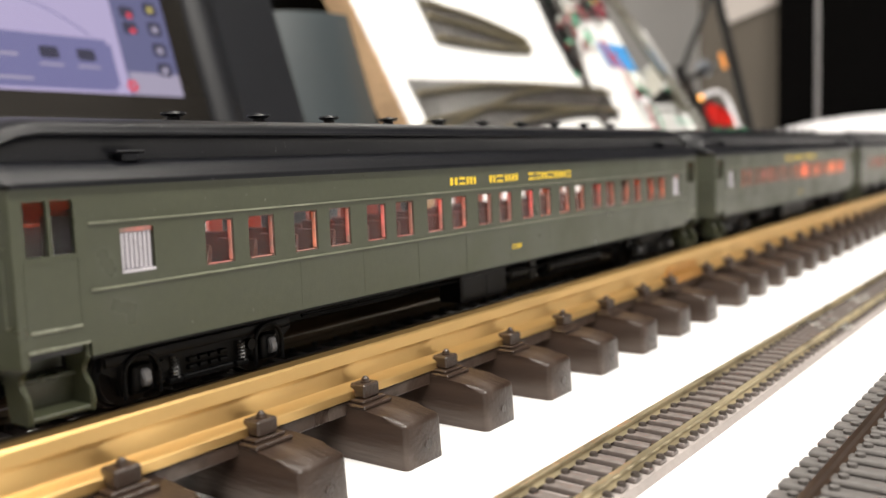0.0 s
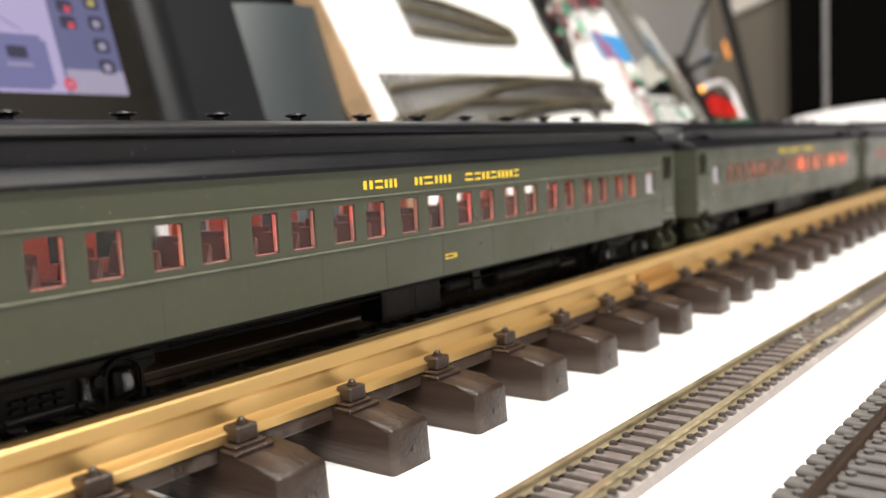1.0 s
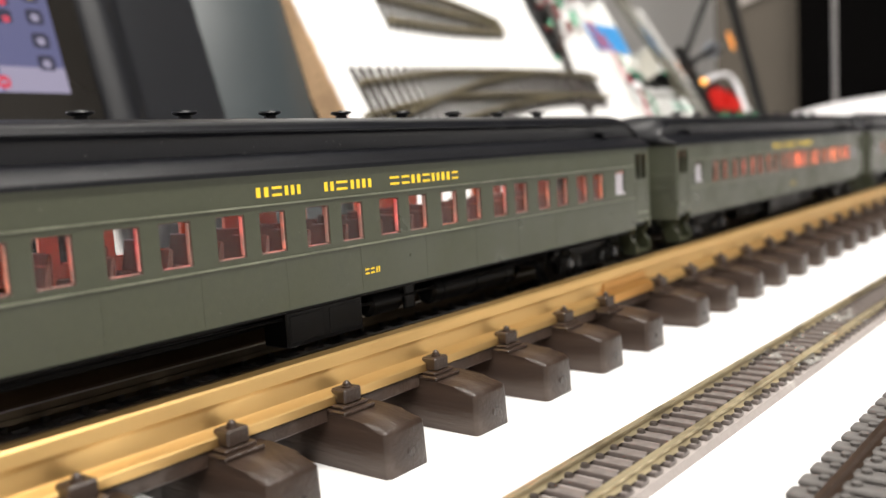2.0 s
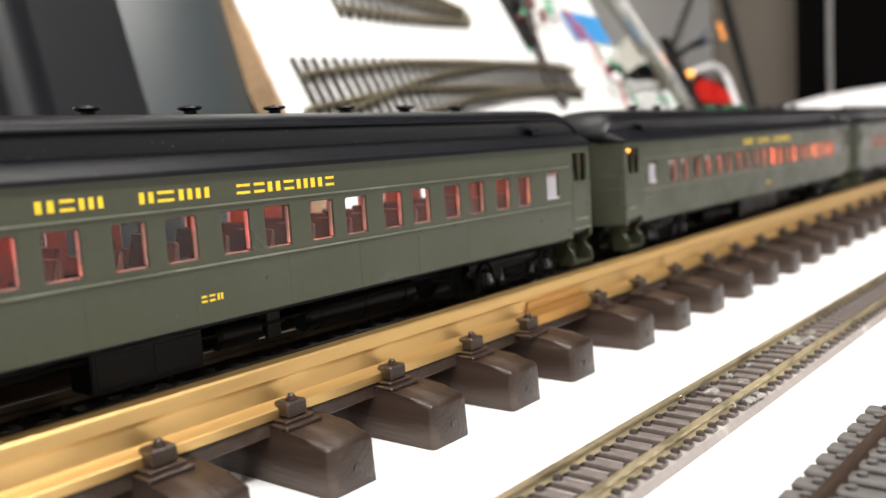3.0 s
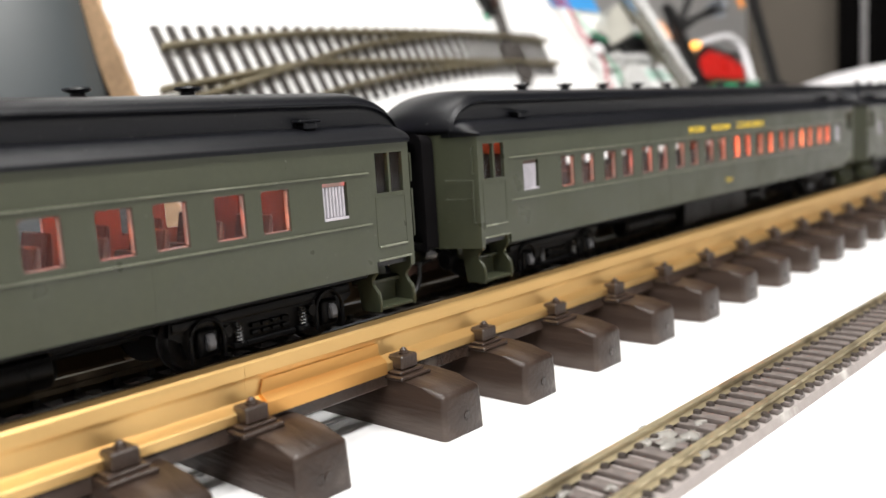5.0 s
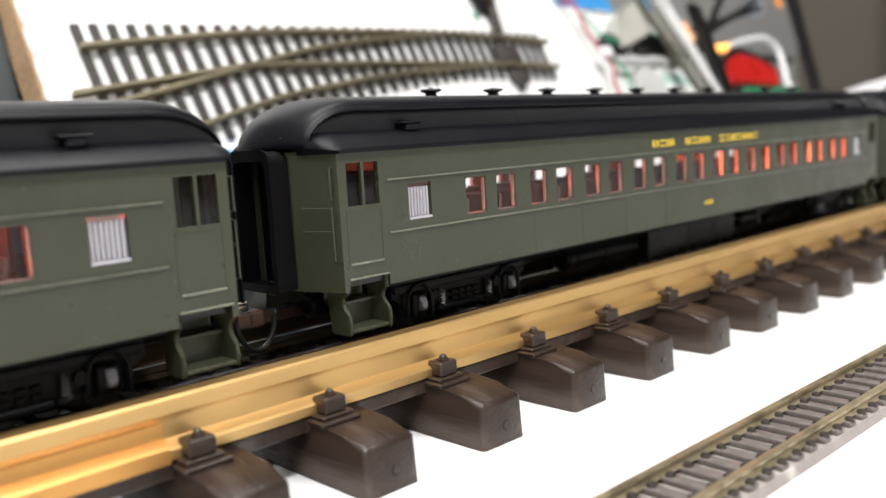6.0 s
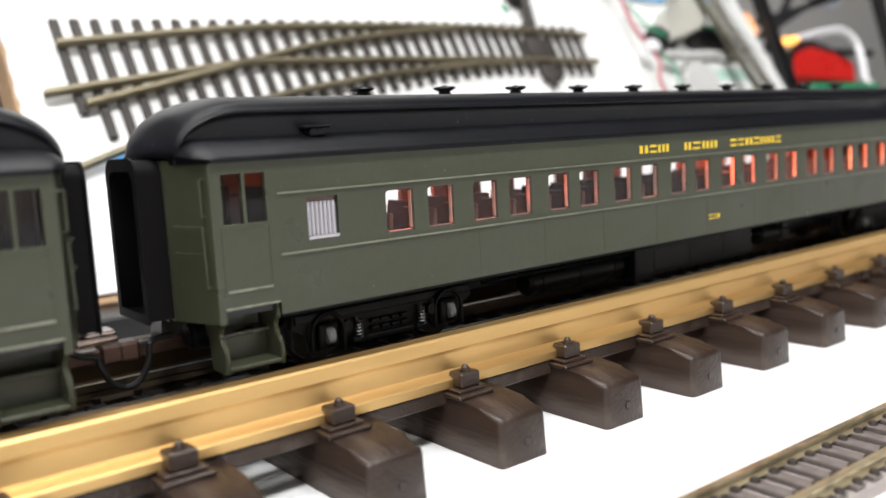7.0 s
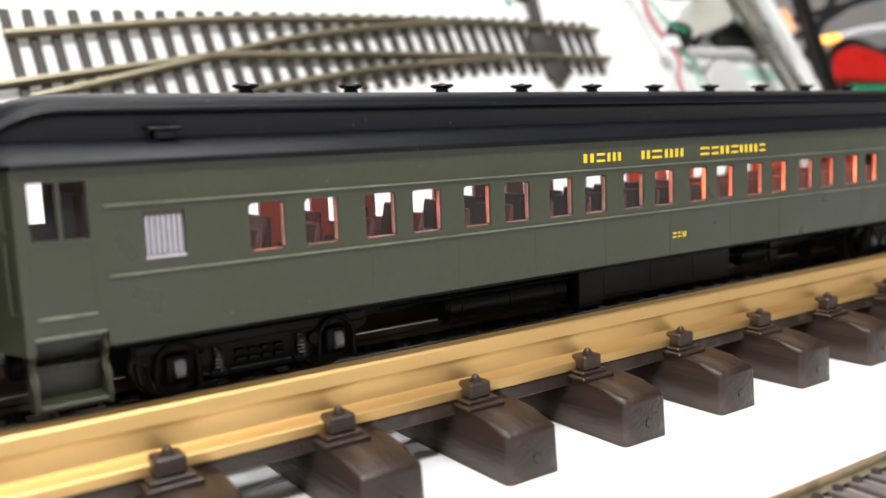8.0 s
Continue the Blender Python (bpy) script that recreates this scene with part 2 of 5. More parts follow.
def box(bm, x0, x1, y0, y1, z0, z1, bev=0.0, seg=1):
    v = [bm.verts.new(p) for p in ((x0, y0, z0), (x1, y0, z0), (x1, y1, z0), (x0, y1, z0), (x0, y0, z1), (x1, y0, z1), (x1, y1, z1), (x0, y1, z1))]
    fs = [bm.faces.new([v[i] for i in q]) for q in ((3, 2, 1, 0), (4, 5, 6, 7), (0, 1, 5, 4), (1, 2, 6, 5), (2, 3, 7, 6), (3, 0, 4, 7))]
    if bev:
        es = {e for f in fs for e in f.edges}
        bmesh.ops.bevel(bm, geom=list(es), offset=bev, segments=seg, profile=0.5, affect="EDGES")
    return v


def prism(bm, pts, axis, a, b):
    """A polygon, in the two axes other than axis, pulled from a to b along axis."""
    def place(p, h):
        return {"x": (h, p[0], p[1]), "y": (p[0], h, p[1]), "z": (p[0], p[1], h)}[axis]
    lo = [bm.verts.new(place(p, a)) for p in pts]
    hi = [bm.verts.new(place(p, b)) for p in pts]
    n = len(pts)
    fs = [bm.faces.new(lo), bm.faces.new(hi[::-1])]
    fs += [bm.faces.new((lo[i], hi[i], hi[(i + 1) % n], lo[(i + 1) % n])) for i in range(n)]
    return fs


def rod(bm, p0, p1, r, seg=10, r1=None):
    p0, p1 = Vector(p0), Vector(p1)
    r1 = r if r1 is None else r1
    d = (p1 - p0).normalized()
    a = d.orthogonal().normalized()
    b = d.cross(a)
    rings = []
    for c, rr in ((p0, r), (p1, r1)):
        rings.append([bm.verts.new(c + (a * math.cos(2 * math.pi * i / seg) + b * math.sin(2 * math.pi * i / seg)) * rr) for i in range(seg)])
    for i in range(seg):
        j = (i + 1) % seg
        bm.faces.new((rings[0][i], rings[0][j], rings[1][j], rings[1][i]))
    bm.faces.new(rings[0][::-1])
    bm.faces.new(rings[1])


def smooth_line(pts, n=8):
    """A smooth run of points through the given ones."""
    pts = [Vector(p) for p in pts]
    out = []
    for i in range(len(pts) - 1):
        p0, p1, p2, p3 = pts[max(i - 1, 0)], pts[i], pts[i + 1], pts[min(i + 2, len(pts) - 1)]
        for k in range(n):
            t = k / n
            out.append(0.5 * ((2 * p1) + (p2 - p0) * t + (2 * p0 - 5 * p1 + 4 * p2 - p3) * t * t + (3 * p1 - p0 - 3 * p2 + p3) * t ** 3))
    out.append(pts[-1])
    return out


def tube(bm, pts, r, seg=8):
    rings = []
    up = Vector((0.13, 0.21, 0.97))
    for i, p in enumerate(pts):
        d = (pts[min(i + 1, len(pts) - 1)] - pts[max(i - 1, 0)]).normalized()
        a = d.cross(up)
        a = a.normalized() if a.length > 1e-4 else d.orthogonal().normalized()
        b = d.cross(a)
        rings.append([bm.verts.new(p + (a * math.cos(2 * math.pi * k / seg) + b * math.sin(2 * math.pi * k / seg)) * r) for k in range(seg)])
    for q, s in zip(rings, rings[1:]):
        for k in range(seg):
            bm.faces.new((q[k], q[(k + 1) % seg], s[(k + 1) % seg], s[k]))
    bm.faces.new(rings[0][::-1])
    bm.faces.new(rings[-1])


def sweep(bm, pts, profile):
    """A closed profile (across, up) drawn along points lying flat in xy."""
    rings = []
    for i, p in enumerate(pts):
        d = (pts[min(i + 1, len(pts) - 1)] - pts[max(i - 1, 0)]).normalized()
        side = Vector((d.y, -d.x, 0))
        rings.append([bm.verts.new(p + side * a + Vector((0, 0, h))) for a, h in profile])
    n = len(profile)
    for q, s in zip(rings, rings[1:]):
        for k in range(n):
            bm.faces.new((q[k], q[(k + 1) % n], s[(k + 1) % n], s[k]))
    bm.faces.new(rings[0][::-1])
    bm.faces.new(rings[-1])


def mesh_of(name, bm, material, dz=0.0, smooth=35):
    bmesh.ops.recalc_face_normals(bm, faces=bm.faces)
    for v in bm.verts:
        v.co = (v.co + Vector((0, 0, dz))) * MM
    me = bpy.data.meshes.new(name)
    bm.to_mesh(me)
    bm.free()
    me.materials.append(material)
    if smooth:
        me.polygons.foreach_set("use_smooth", [True] * len(me.polygons))
        me.set_sharp_from_angle(angle=radians(smooth))
    return me


def part(name, bm, material, parent=None, label="", dz=0.0, smooth=35):
    ob = new(name, mesh_of(name, bm, material, dz, smooth))
    if parent:
        ob.parent = parent
    if label:
        ob["label"] = label
    return ob


def again(name, me, parent, m=None, label=""):
    ob = new(name, me)
    ob.parent = parent
    if m is not None:
        ob.matrix_basis = m
    if label:
        ob["label"] = label
    return ob


def thing(name, m, label, category, group="", kind=""):
    ob = new(name)
    ob.empty_display_size = 0.01
    ob.matrix_basis = m
    return tagged(ob, label, category, group, kind)


def solid(name, bm, material, label, category, m=None, group="", kind="", smooth=35):
    ob = part(name, bm, material, None, "", 0.0, smooth)
    if m is not None:
        ob.matrix_basis = m
    return tagged(ob, label, category, group, kind)


def marks(strokes, y0, y1, z0, z1, x, proud, fill):
    """A row of plain painted bars on a plane of constant x: for each character its width and how its bars lie."""
    bm = bmesh.new()
    step = (y1 - y0) / (sum(w for w, _ in strokes) - (1 - fill) * strokes[-1][0])
    y, h = y0, z1 - z0
    for w, lie in strokes:
        wide = fill * w * step
        if lie == "flat":
            for lo, hi in ((0.0, 0.27), (0.73, 1.0)):
                box(bm, x - 0.05, x + proud, y, y + wide, z0 + lo * h, z0 + hi * h)
        else:
            n = 3 if w > 1.35 else 2
            bar_w = wide / (1.9 * n - 0.9)
            for k in range(n):
                box(bm, x - 0.05, x + proud, y + 1.9 * k * bar_w, y + (1.9 * k + 1) * bar_w, z0, z1)
        y += w * step
    return bm


# ---- setting: table, room ----
bm = bmesh.new()
box(bm, -124.65, 620, -700, 1600, -28, 0, 0.3)
table_front = solid("table", bm, TABLE, "white laminate workbench top with a dark joint", "table", kind="structure")
bm = bmesh.new()
box(bm, -820, -125.15, -700, 1600, -28, 0, 0.3)
part("table_leaf", bm, TABLE, table_front)
bm = bmesh.new()
box(bm, -125.2, -124.6, -699, 1599, -27, -0.8)
part("joint_strip", bm, SEAM, table_front, "dark joint between two boards")
for tx in (-780, 580):
    for ty in (-660, 1560):
        bm = bmesh.new()
        box(bm, tx - 25, tx + 25, ty - 25, ty + 25, -760, -28, 2)
        part("table_leg", bm, GREYP, table_front)

bm = bmesh.new()
box(bm, -2000, 2400, -2200, 2200, -780, -760)
solid("floor", bm, FLOORM, "grey vinyl floor of the hobby room", "floor", kind="structure")
bm = bmesh.new()
box(bm, -2000, 2400, -2200, 2200, 1700, 1720)
solid("ceiling", bm, CEILM, "white painted ceiling", "ceiling", kind="structure")
# east and south walls stay unseen; their paint is set for fill light
for nm, dims, mt, lab in (("wall_west", (-2020, -2000, -2200, 2200), WALLG, "light grey painted wall"),
                          ("wall_east", (2400, 2420, -2200, 2200), WALL_FILL, "unseen light brown-grey wall, tone set for fill light"),
                          ("wall_south", (-2000, 2400, -2220, -2200), WALL_FILL, "unseen light brown-grey wall, tone set for fill light"),
                          ("wall_north", (-2000, 2400, 2200, 2220), WALLG, "light grey painted wall")):
    bm = bmesh.new()
    box(bm, *dims, -760, 1700)
    solid(nm, bm, mt, lab, "wall", kind="structure")

# ---- large-gauge garden track ----
GX = -139.6
RAILX = 24.1
Y_LO, Y_HI = -60.0, 1040.0
track = thing("garden_railway_track", pose(GX * MM, 0, 0), "large-gauge brass rail track on brown plastic sleepers", "railway track")
RAIL_H = [(3.55, 11.6), (3.75, 11.8), (3.75, 13.3), (3.6, 13.5), (1.8, 14.4), (1.55, 14.6), (1.48, 15.1), (1.5, 17.4), (1.6, 17.9), (1.9, 18.4), (1.9, 20.65), (1.6, 21.05)]
RAIL_P = RAIL_H + [(-p, q) for p, q in RAIL_H[::-1]]
JOINT_Y = 387.5
for s in (1, -1):
    for a, b in ((Y_LO, JOINT_Y - 0.02), (JOINT_Y + 0.02, Y_HI)):
        bm = bmesh.new()
        prism(bm, [(s * RAILX + p, q) for p, q in RAIL_P], "y", a, b)
        # the far rail carries its shade as a darker colour
        part("rail", bm, BRASS if s > 0 else SHADED_BRASS, track, "" if s > 0 else "brass rail, darkened for the shade under the coaches", smooth=20)
    bm = bmesh.new()
    j0, j1 = JOINT_Y + 2.4, JOINT_Y + 31.0
    for k in (1, -1):
        prism(bm, [(s * RAILX + k * p, q) for p, q in ((1.65, 17.3), (2.0, 17.3), (2.05, 15.6), (2.3, 15.0), (3.9, 14.2), (4.25, 13.8), (4.25, 11.4), (3.8, 11.4), (3.8, 13.45), (1.75, 14.5))], "y", j0, j1)
    for v in bm.verts:
        if v.co.y < j0 + 0.1:
            v.co.y += 0.35 * max(0.0, v.co.z - 14.5)
    part("rail_joiner", bm, COPPER if s > 0 else SHADED_BRASS, track, "bright copper-brass rail joiner" if s > 0 else "rail joiner, darkened for the shade under the coaches", smooth=25)
    bm = bmesh.new()
    box(bm, s * RAILX - 4.0, s * RAILX + 3.2, Y_LO, Y_HI, 8.6, 11.55, 0.3)
    part("stringer", bm, SLEEPER, track, "dark brown web under the rail")

PITCH = 27.7
TL = 42.4
prof = [(TL, 0.0), (TL - 0.3, 8.75), (TL - 6.0, 9.75), (TL - 12, 10.35), (0, 10.4)]
prof = prof + [(-x, z) for x, z in prof[-2::-1]]
bm = bmesh.new()
prism(bm, prof, "y", -5.75, 5.85)
for v in bm.verts:
    v.co.y *= 1.0 - 0.05 * v.co.z / 10.0
es = [e for e in bm.edges if min(v.co.z for v in e.verts) > 1 or abs(e.verts[0].co.z - e.verts[1].co.z) > 5]
bmesh.ops.bevel(bm, geom=es, offset=1.05, segments=3, profile=0.5, affect="EDGES")
for v in bm.verts:
    v.co.y += 1.9
for s in (1, -1):
    rod(bm, (s * (TL - 0.4), 2.6, 3.6), (s * (TL + 0.05), 2.6, 3.6), 0.75, 10)
sleeper_me = mesh_of("sleeper", bm, SLEEPER, smooth=40)
# the first track section lies the other way round, so its sleepers sit further back under the chairs
sleeper_back_me = sleeper_me.copy()
sleeper_back_me.transform(Matrix.Translation((0, -0.0006, 0)))
joint_sleeper_me = sleeper_me.copy()
joint_sleeper_me.transform(Matrix.Translation((0, 0.0017, 0)))
chair_me = {}
for s in (1, -1):
    bm = bmesh.new()
    cx = s * (RAILX + 4.6)
    box(bm, cx - 4.6, cx + 3.4, -4.2, 4.2, 10.2, 11.1, 0.25)
    box(bm, cx - 3.4, cx + 2.3, -3.4, 3.4, 11.1, 11.8, 0.2)
    box(bm, cx - 2.2, cx + 1.8, -2.3, 2.3, 11.8, 14.7, 0.35)
    chair_me[s] = mesh_of("rail_chair", bm, SLEEPER)
    bm = bmesh.new()
    rod(bm, (cx + 0.1, 0, 14.6), (cx + 0.1, 0, 15.0), 1.1, 12)
    rod(bm, (cx + 0.1, 0, 15.0), (cx + 0.1, 0, 15.5), 0.85, 10, 0.75)
    rod(bm, (cx + 0.1, 0, 15.5), (cx + 0.1, 0, 15.9), 0.75, 10, 0.35)
    chair_me[s, "bolt"] = mesh_of("bolt", bm, SLEEPER)
# two track sections meet at the joint, where the spacing is uneven
places = [199.4 + 27.25 * i for i in range(-9, 7)] + [386.3, 422.8]
while places[-1] < Y_HI - 2 * PITCH:
    places.append(448.1 + PITCH * (len(places) - 18))
for y in places:
    y *= MM
    sl = again("sleeper", joint_sleeper_me if abs(y - 0.3863) < 0.001 else sleeper_back_me if y < 0.4 else sleeper_me, track, pose(0, y, 0))
    for s in (1, -1):
        again("rail_chair", chair_me[s], sl)
        again("bolt", chair_me[s, "bolt"], sl)

# ---- small-gauge track laid on the sleepers, under the train ----
CX = -137.5
ho = thing("train_track", pose(CX * MM, 0, 0.0128), "dark small-gauge track lying on the brown sleepers", "railway track")
HO_RAIL = [(-1.3, 1.9), (1.3, 1.9), (0.4, 2.6), (0.4, 3.6), (0.7, 4.0), (0.7, 5.2), (-0.7, 5.2), (-0.7, 4.0), (-0.4, 3.6), (-0.4, 2.6)]
for s in (1, -1):
    bm = bmesh.new()
    prism(bm, [(s * 8.6 + p, q) for p, q in HO_RAIL], "y", Y_LO, Y_HI)
    part("rail", bm, DULLRAIL, ho, smooth=25)
near_ties = bmesh.new()
box(near_ties, -15, 15, -1.3, 1.3, 0.0, 1.9, 0.15)
for s in (1, -1):
    box(near_ties, s * 8.6 + 1.2, s * 8.6 + 2.2, -0.6, 0.6, 1.9, 2.9)
    box(near_ties, s * 8.6 - 2.2, s * 8.6 - 1.2, -0.6, 0.6, 1.9, 2.9)
ho_tie_me = mesh_of("tie", near_ties, HOTIE)
for i in range(int((Y_HI - Y_LO) / 7.4)):
    again("tie", ho_tie_me, ho, pose(0, (Y_LO + 3 + 7.4 * i) * MM, 0))
bm = bmesh.new()
for s in (1, -1):
    box(bm, s * 11.0 - 0.5, s * 11.0 + 0.5, Y_LO, Y_HI, 0.2, 1.5)
part("tie_strip", bm, HOTIE, ho)

# ---- fine-gauge track beside ----
nm_ = Matrix.Translation((-0.0649, 0.234, 0)) @ Matrix.Rotation(-math.atan(0.027), 4, "Z")
ntrack = thing("fine_gauge_track", nm_, "brass-railed fine-gauge track on a grey foam bed", "railway track")
bm = bmesh.new()
prism(bm, [(-8.8, 0), (8.8, 0), (8.3, 1.6), (-8.3, 1.6)], "y", -320, 800)
part("roadbed", bm, NBASE, ntrack, "grey-pink foam roadbed with glue spots")
N_RAIL = [(-1.35, 2.6), (1.35, 2.6), (0.6, 2.95), (0.45, 3.15), (0.7, 3.4), (0.7, 3.95), (0.55, 4.1), (-0.55, 4.1), (-0.7, 3.95), (-0.7, 3.4), (-0.45, 3.15), (-0.6, 2.95)]
for s in (1, -1):
    for a, b in ((-320, 147.0), (147.3, 800)):
        bm = bmesh.new()
        prism(bm, [(s * 5.4 + p, q) for p, q in N_RAIL], "y", a, b)
        part("rail", bm, NRAIL, ntrack, smooth=25)
    bm = bmesh.new()
    for q in (-1, 1):
        box(bm, s * 5.4 + q * 1.0 - 0.35, s * 5.4 + q * 1.0 + 0.35, 141, 153, 2.6, 3.5, 0.1)
    part("rail_joiner", bm, STEEL, ntrack, "small bright metal rail joiner")
rnd = random.Random(9)
GLUE = ((7.0, 148, 2.6), (8.2, 151, 1.6), (6.4, 145, 1.7), (-1.0, 150, 1.8), (1.5, 160, 1.5), (-2.5, 163, 1.2), (0.5, 201, 2.2), (-2.0, 204, 2.4), (1.8, 206, 2.0), (-3.0, 199, 1.4),
        (7.4, 200, 1.4), (0.0, 213, 1.2), (2.2, 180, 1.0), (-2.2, 174, 1.1), (2.5, 144, 1.2), (-6.8, 205, 0.9))
for gx, gy, r in GLUE:
    bm = bmesh.new()
    bmesh.ops.create_icosphere(bm, subdivisions=3, radius=1)
    ph = rnd.uniform(0, 6.3)
    for v in bm.verts:
        a = math.atan2(v.co.y, v.co.x)
        lobe = 1 + 0.24 * math.sin(3 * a + ph) + 0.16 * math.sin(5 * a + 2 * ph) + rnd.uniform(-0.06, 0.06)
        v.co = Vector((gx - 0.9 + v.co.x * r * lobe * 0.8, gy + v.co.y * r * lobe * 1.25, 2.55 + v.co.z * (0.35 + 0.12 * r)))
    part("glue_spot", bm, GLUEM, ntrack, "dried milky glue smear")
bm = bmesh.new()
box(bm, -6.6, 7.9, -1.45, 1.45, 1.5, 2.6, 0.35, 2)
for s in (1, -1):
    for q in ((1, -1) if s > 0 else (1,)):
        rod(bm, (s * 5.4 + q * 1.75, 0, 2.5), (s * 5.4 + q * 1.75, 0, 3.2), 0.95, 10, 0.7)
n_tie_me = mesh_of("tie", bm, NTIE)
n_tie_me.materials.append(NCLIP)
for p in n_tie_me.polygons:
    p.material_index = 1 if p.center.z > 0.0028 else 0
for i in range(213):
    again("tie", n_tie_me, ntrack, pose(0, (-318 + 5.25 * i) * MM, 0))

# ---- grey track piece at the edge ----
gm_ = Matrix.Translation((-0.0218, 0.243, 0)) @ Matrix.Rotation(-math.atan(0.024), 4, "Z")
gtrack = thing("grey_track_piece", gm_, "loose grey plastic track section on the white table", "railway track")
bm = bmesh.new()
prism(bm, [(-15.5, 0), (15.5, 0), (13.8, 1.4), (-13.8, 1.4)], "y", -420, 147)
part("roadbed", bm, GREYBASE, gtrack)
for s in (1, -1):
    bm = bmesh.new()
    prism(bm, [(s * 8.6 + p * 0.7, q * 0.62 + 1.1) for p, q in HO_RAIL], "y", -420, 149 if s < 0 else 147)
    part("rail", bm, HORAIL, gtrack, smooth=25)
bm = bmesh.new()
box(bm, -14.8, 14.8, -2.0, 2.0, 1.2, 2.5, 0.7, 3)
for s in (1, -1):
    for q in (1, -1):
        rod(bm, (s * 8.6 + q * 2.4, 0, 2.3), (s * 8.6 + q * 2.4, 0, 3.1), 0.9, 8)
g_tie_me = mesh_of("tie", bm, GREYTIE)
for i in range(92):
    again("tie", g_tie_me, gtrack, pose(0, (144 - 6.1 * i) * MM, 0))

# ---- passenger coach ----
HW, LEN, WALL = 17.5, 274.0, 1.1
WIN_Y = [34.0 + 21.3 * k + d for k in range(10) for d in (0.0, 9.8)]
WIN_W, WZ0, WZ1 = 6.3, 41.2, 49.2
LAVS = ((17.4, 23.7), (249.9, 256.2))
DOORS = ((2.0, 9.8), (264.2, 272.0))
CZ = -18.0


def cells(bm, ycuts, zcuts, hole, x_out, x_in):
    """A wall sheet of constant x with real openings, as one closed mesh."""
    ny, nz = len(ycuts) - 1, len(zcuts) - 1
    full = [[not hole(0.5 * (ycuts[i] + ycuts[i + 1]), 0.5 * (zcuts[j] + zcuts[j + 1])) for j in range(nz)] for i in range(ny)]
    seen = {}

    def vert(i, j, x):
        key = (i, j, x)
        if key not in seen:
            seen[key] = bm.verts.new((x, ycuts[i], zcuts[j]))
        return seen[key]

    for i in range(ny):
        for j in range(nz):
            if not full[i][j]:
                continue
            for x in (x_out, x_in):
                bm.faces.new([vert(i, j, x), vert(i + 1, j, x), vert(i + 1, j + 1, x), vert(i, j + 1, x)])
            for di, dj, e in ((-1, 0, ((i, j), (i, j + 1))), (1, 0, ((i + 1, j), (i + 1, j + 1))), (0, -1, ((i, j), (i + 1, j))), (0, 1, ((i, j + 1), (i + 1, j + 1)))):
                a, b = i + di, j + dj
                if not (0 <= a < ny and 0 <= b < nz and full[a][b]):
                    (p, q), (r, s) = e
                    bm.faces.new([vert(p, q, x_out), vert(r, s, x_out), vert(r, s, x_in), vert(p, q, x_in)])


def ring_plate(bm, wide, top, low, r, in_wide, in_top, in_low, in_r, y0, y1):
    """An upright plate with rounded upper corners and an opening of the same shape."""
    def loop(w, t, b, rad):
        pts = [(w, b)] + [(w - rad + rad * math.cos(math.pi / 2 * k / 6), t - rad + rad * math.sin(math.pi / 2 * k / 6)) for k in range(7)]
        return pts + [(-x, z) for x, z in pts[::-1]]
    rings = []
    for pts, y in ((loop(wide, top, low, r), y0), (loop(in_wide, in_top, in_low, in_r), y0), (loop(in_wide, in_top, in_low, in_r), y1), (loop(wide, top, low, r), y1)):
        rings.append([bm.verts.new((x, y, z)) for x, z in pts])
    n = len(rings[0])
    for a in range(4):
        p, q = rings[a], rings[(a + 1) % 4]
        for k in range(n):
            bm.faces.new((p[k], p[(k + 1) % n], q[(k + 1) % n], q[k]))


def window_ring(bm, y0, y1, z0, z1, xa, xb, t, r):
    """The rounded rim of a moulded window, from xa to xb in depth, t wide, with an inner corner radius r."""
    outer = [(y1, z0), (y1, z1), (y0, z1), (y0, z0)]
    inner, outline = [], []
    for (cy, cz), (sy, sz), a0 in zip(outer, ((-1, 1), (-1, -1), (1, -1), (1, 1)), (270, 0, 90, 180)):
        my, mz = cy + sy * (t + r), cz + sz * (t + r)
        for k in range(5):
            an = radians(a0 + 90 * k / 4)
            inner.append((my + r * math.cos(an), mz + r * math.sin(an)))
            outline.append((cy, cz) if k == 2 else (cy + (sy * (t + r) * (1 - k / 2) if k < 2 and a0 in (270, 90) else 0) + (sy * (t + r) * (k / 2 - 1) if k > 2 and a0 in (0, 180) else 0),
                                                    cz + (sz * (t + r) * (1 - k / 2) if k < 2 and a0 in (0, 180) else 0) + (sz * (t + r) * (k / 2 - 1) if k > 2 and a0 in (270, 90) else 0)))
    rings = [[bm.verts.new((x, y, z)) for y, z in pts] for pts, x in ((outline, xa), (inner, xa), (inner, xb), (outline, xb))]
    n = len(inner)
    for q in range(4):
        p, w = rings[q], rings[(q + 1) % 4]
        for k in range(n):
            bm.faces.new((p[k], p[(k + 1) % n], w[(k + 1) % n], w[k]))


def side_hole(y, z):
    if any(a < y < a + WIN_W for a in WIN_Y) and WZ0 < z < WZ1:
        return True
    if any(a < y < b for a, b in LAVS) and 41.9 < z < WZ1:
        return True
    if any(a < y < a + 3.6 or b - 3.6 < y < b for a, b in DOORS) and 46.0 < z < 54.2:
        return True
    return z < 31.9 and (1.2 < y < 11.2 or LEN - 11.2 < y < LEN - 1.2)


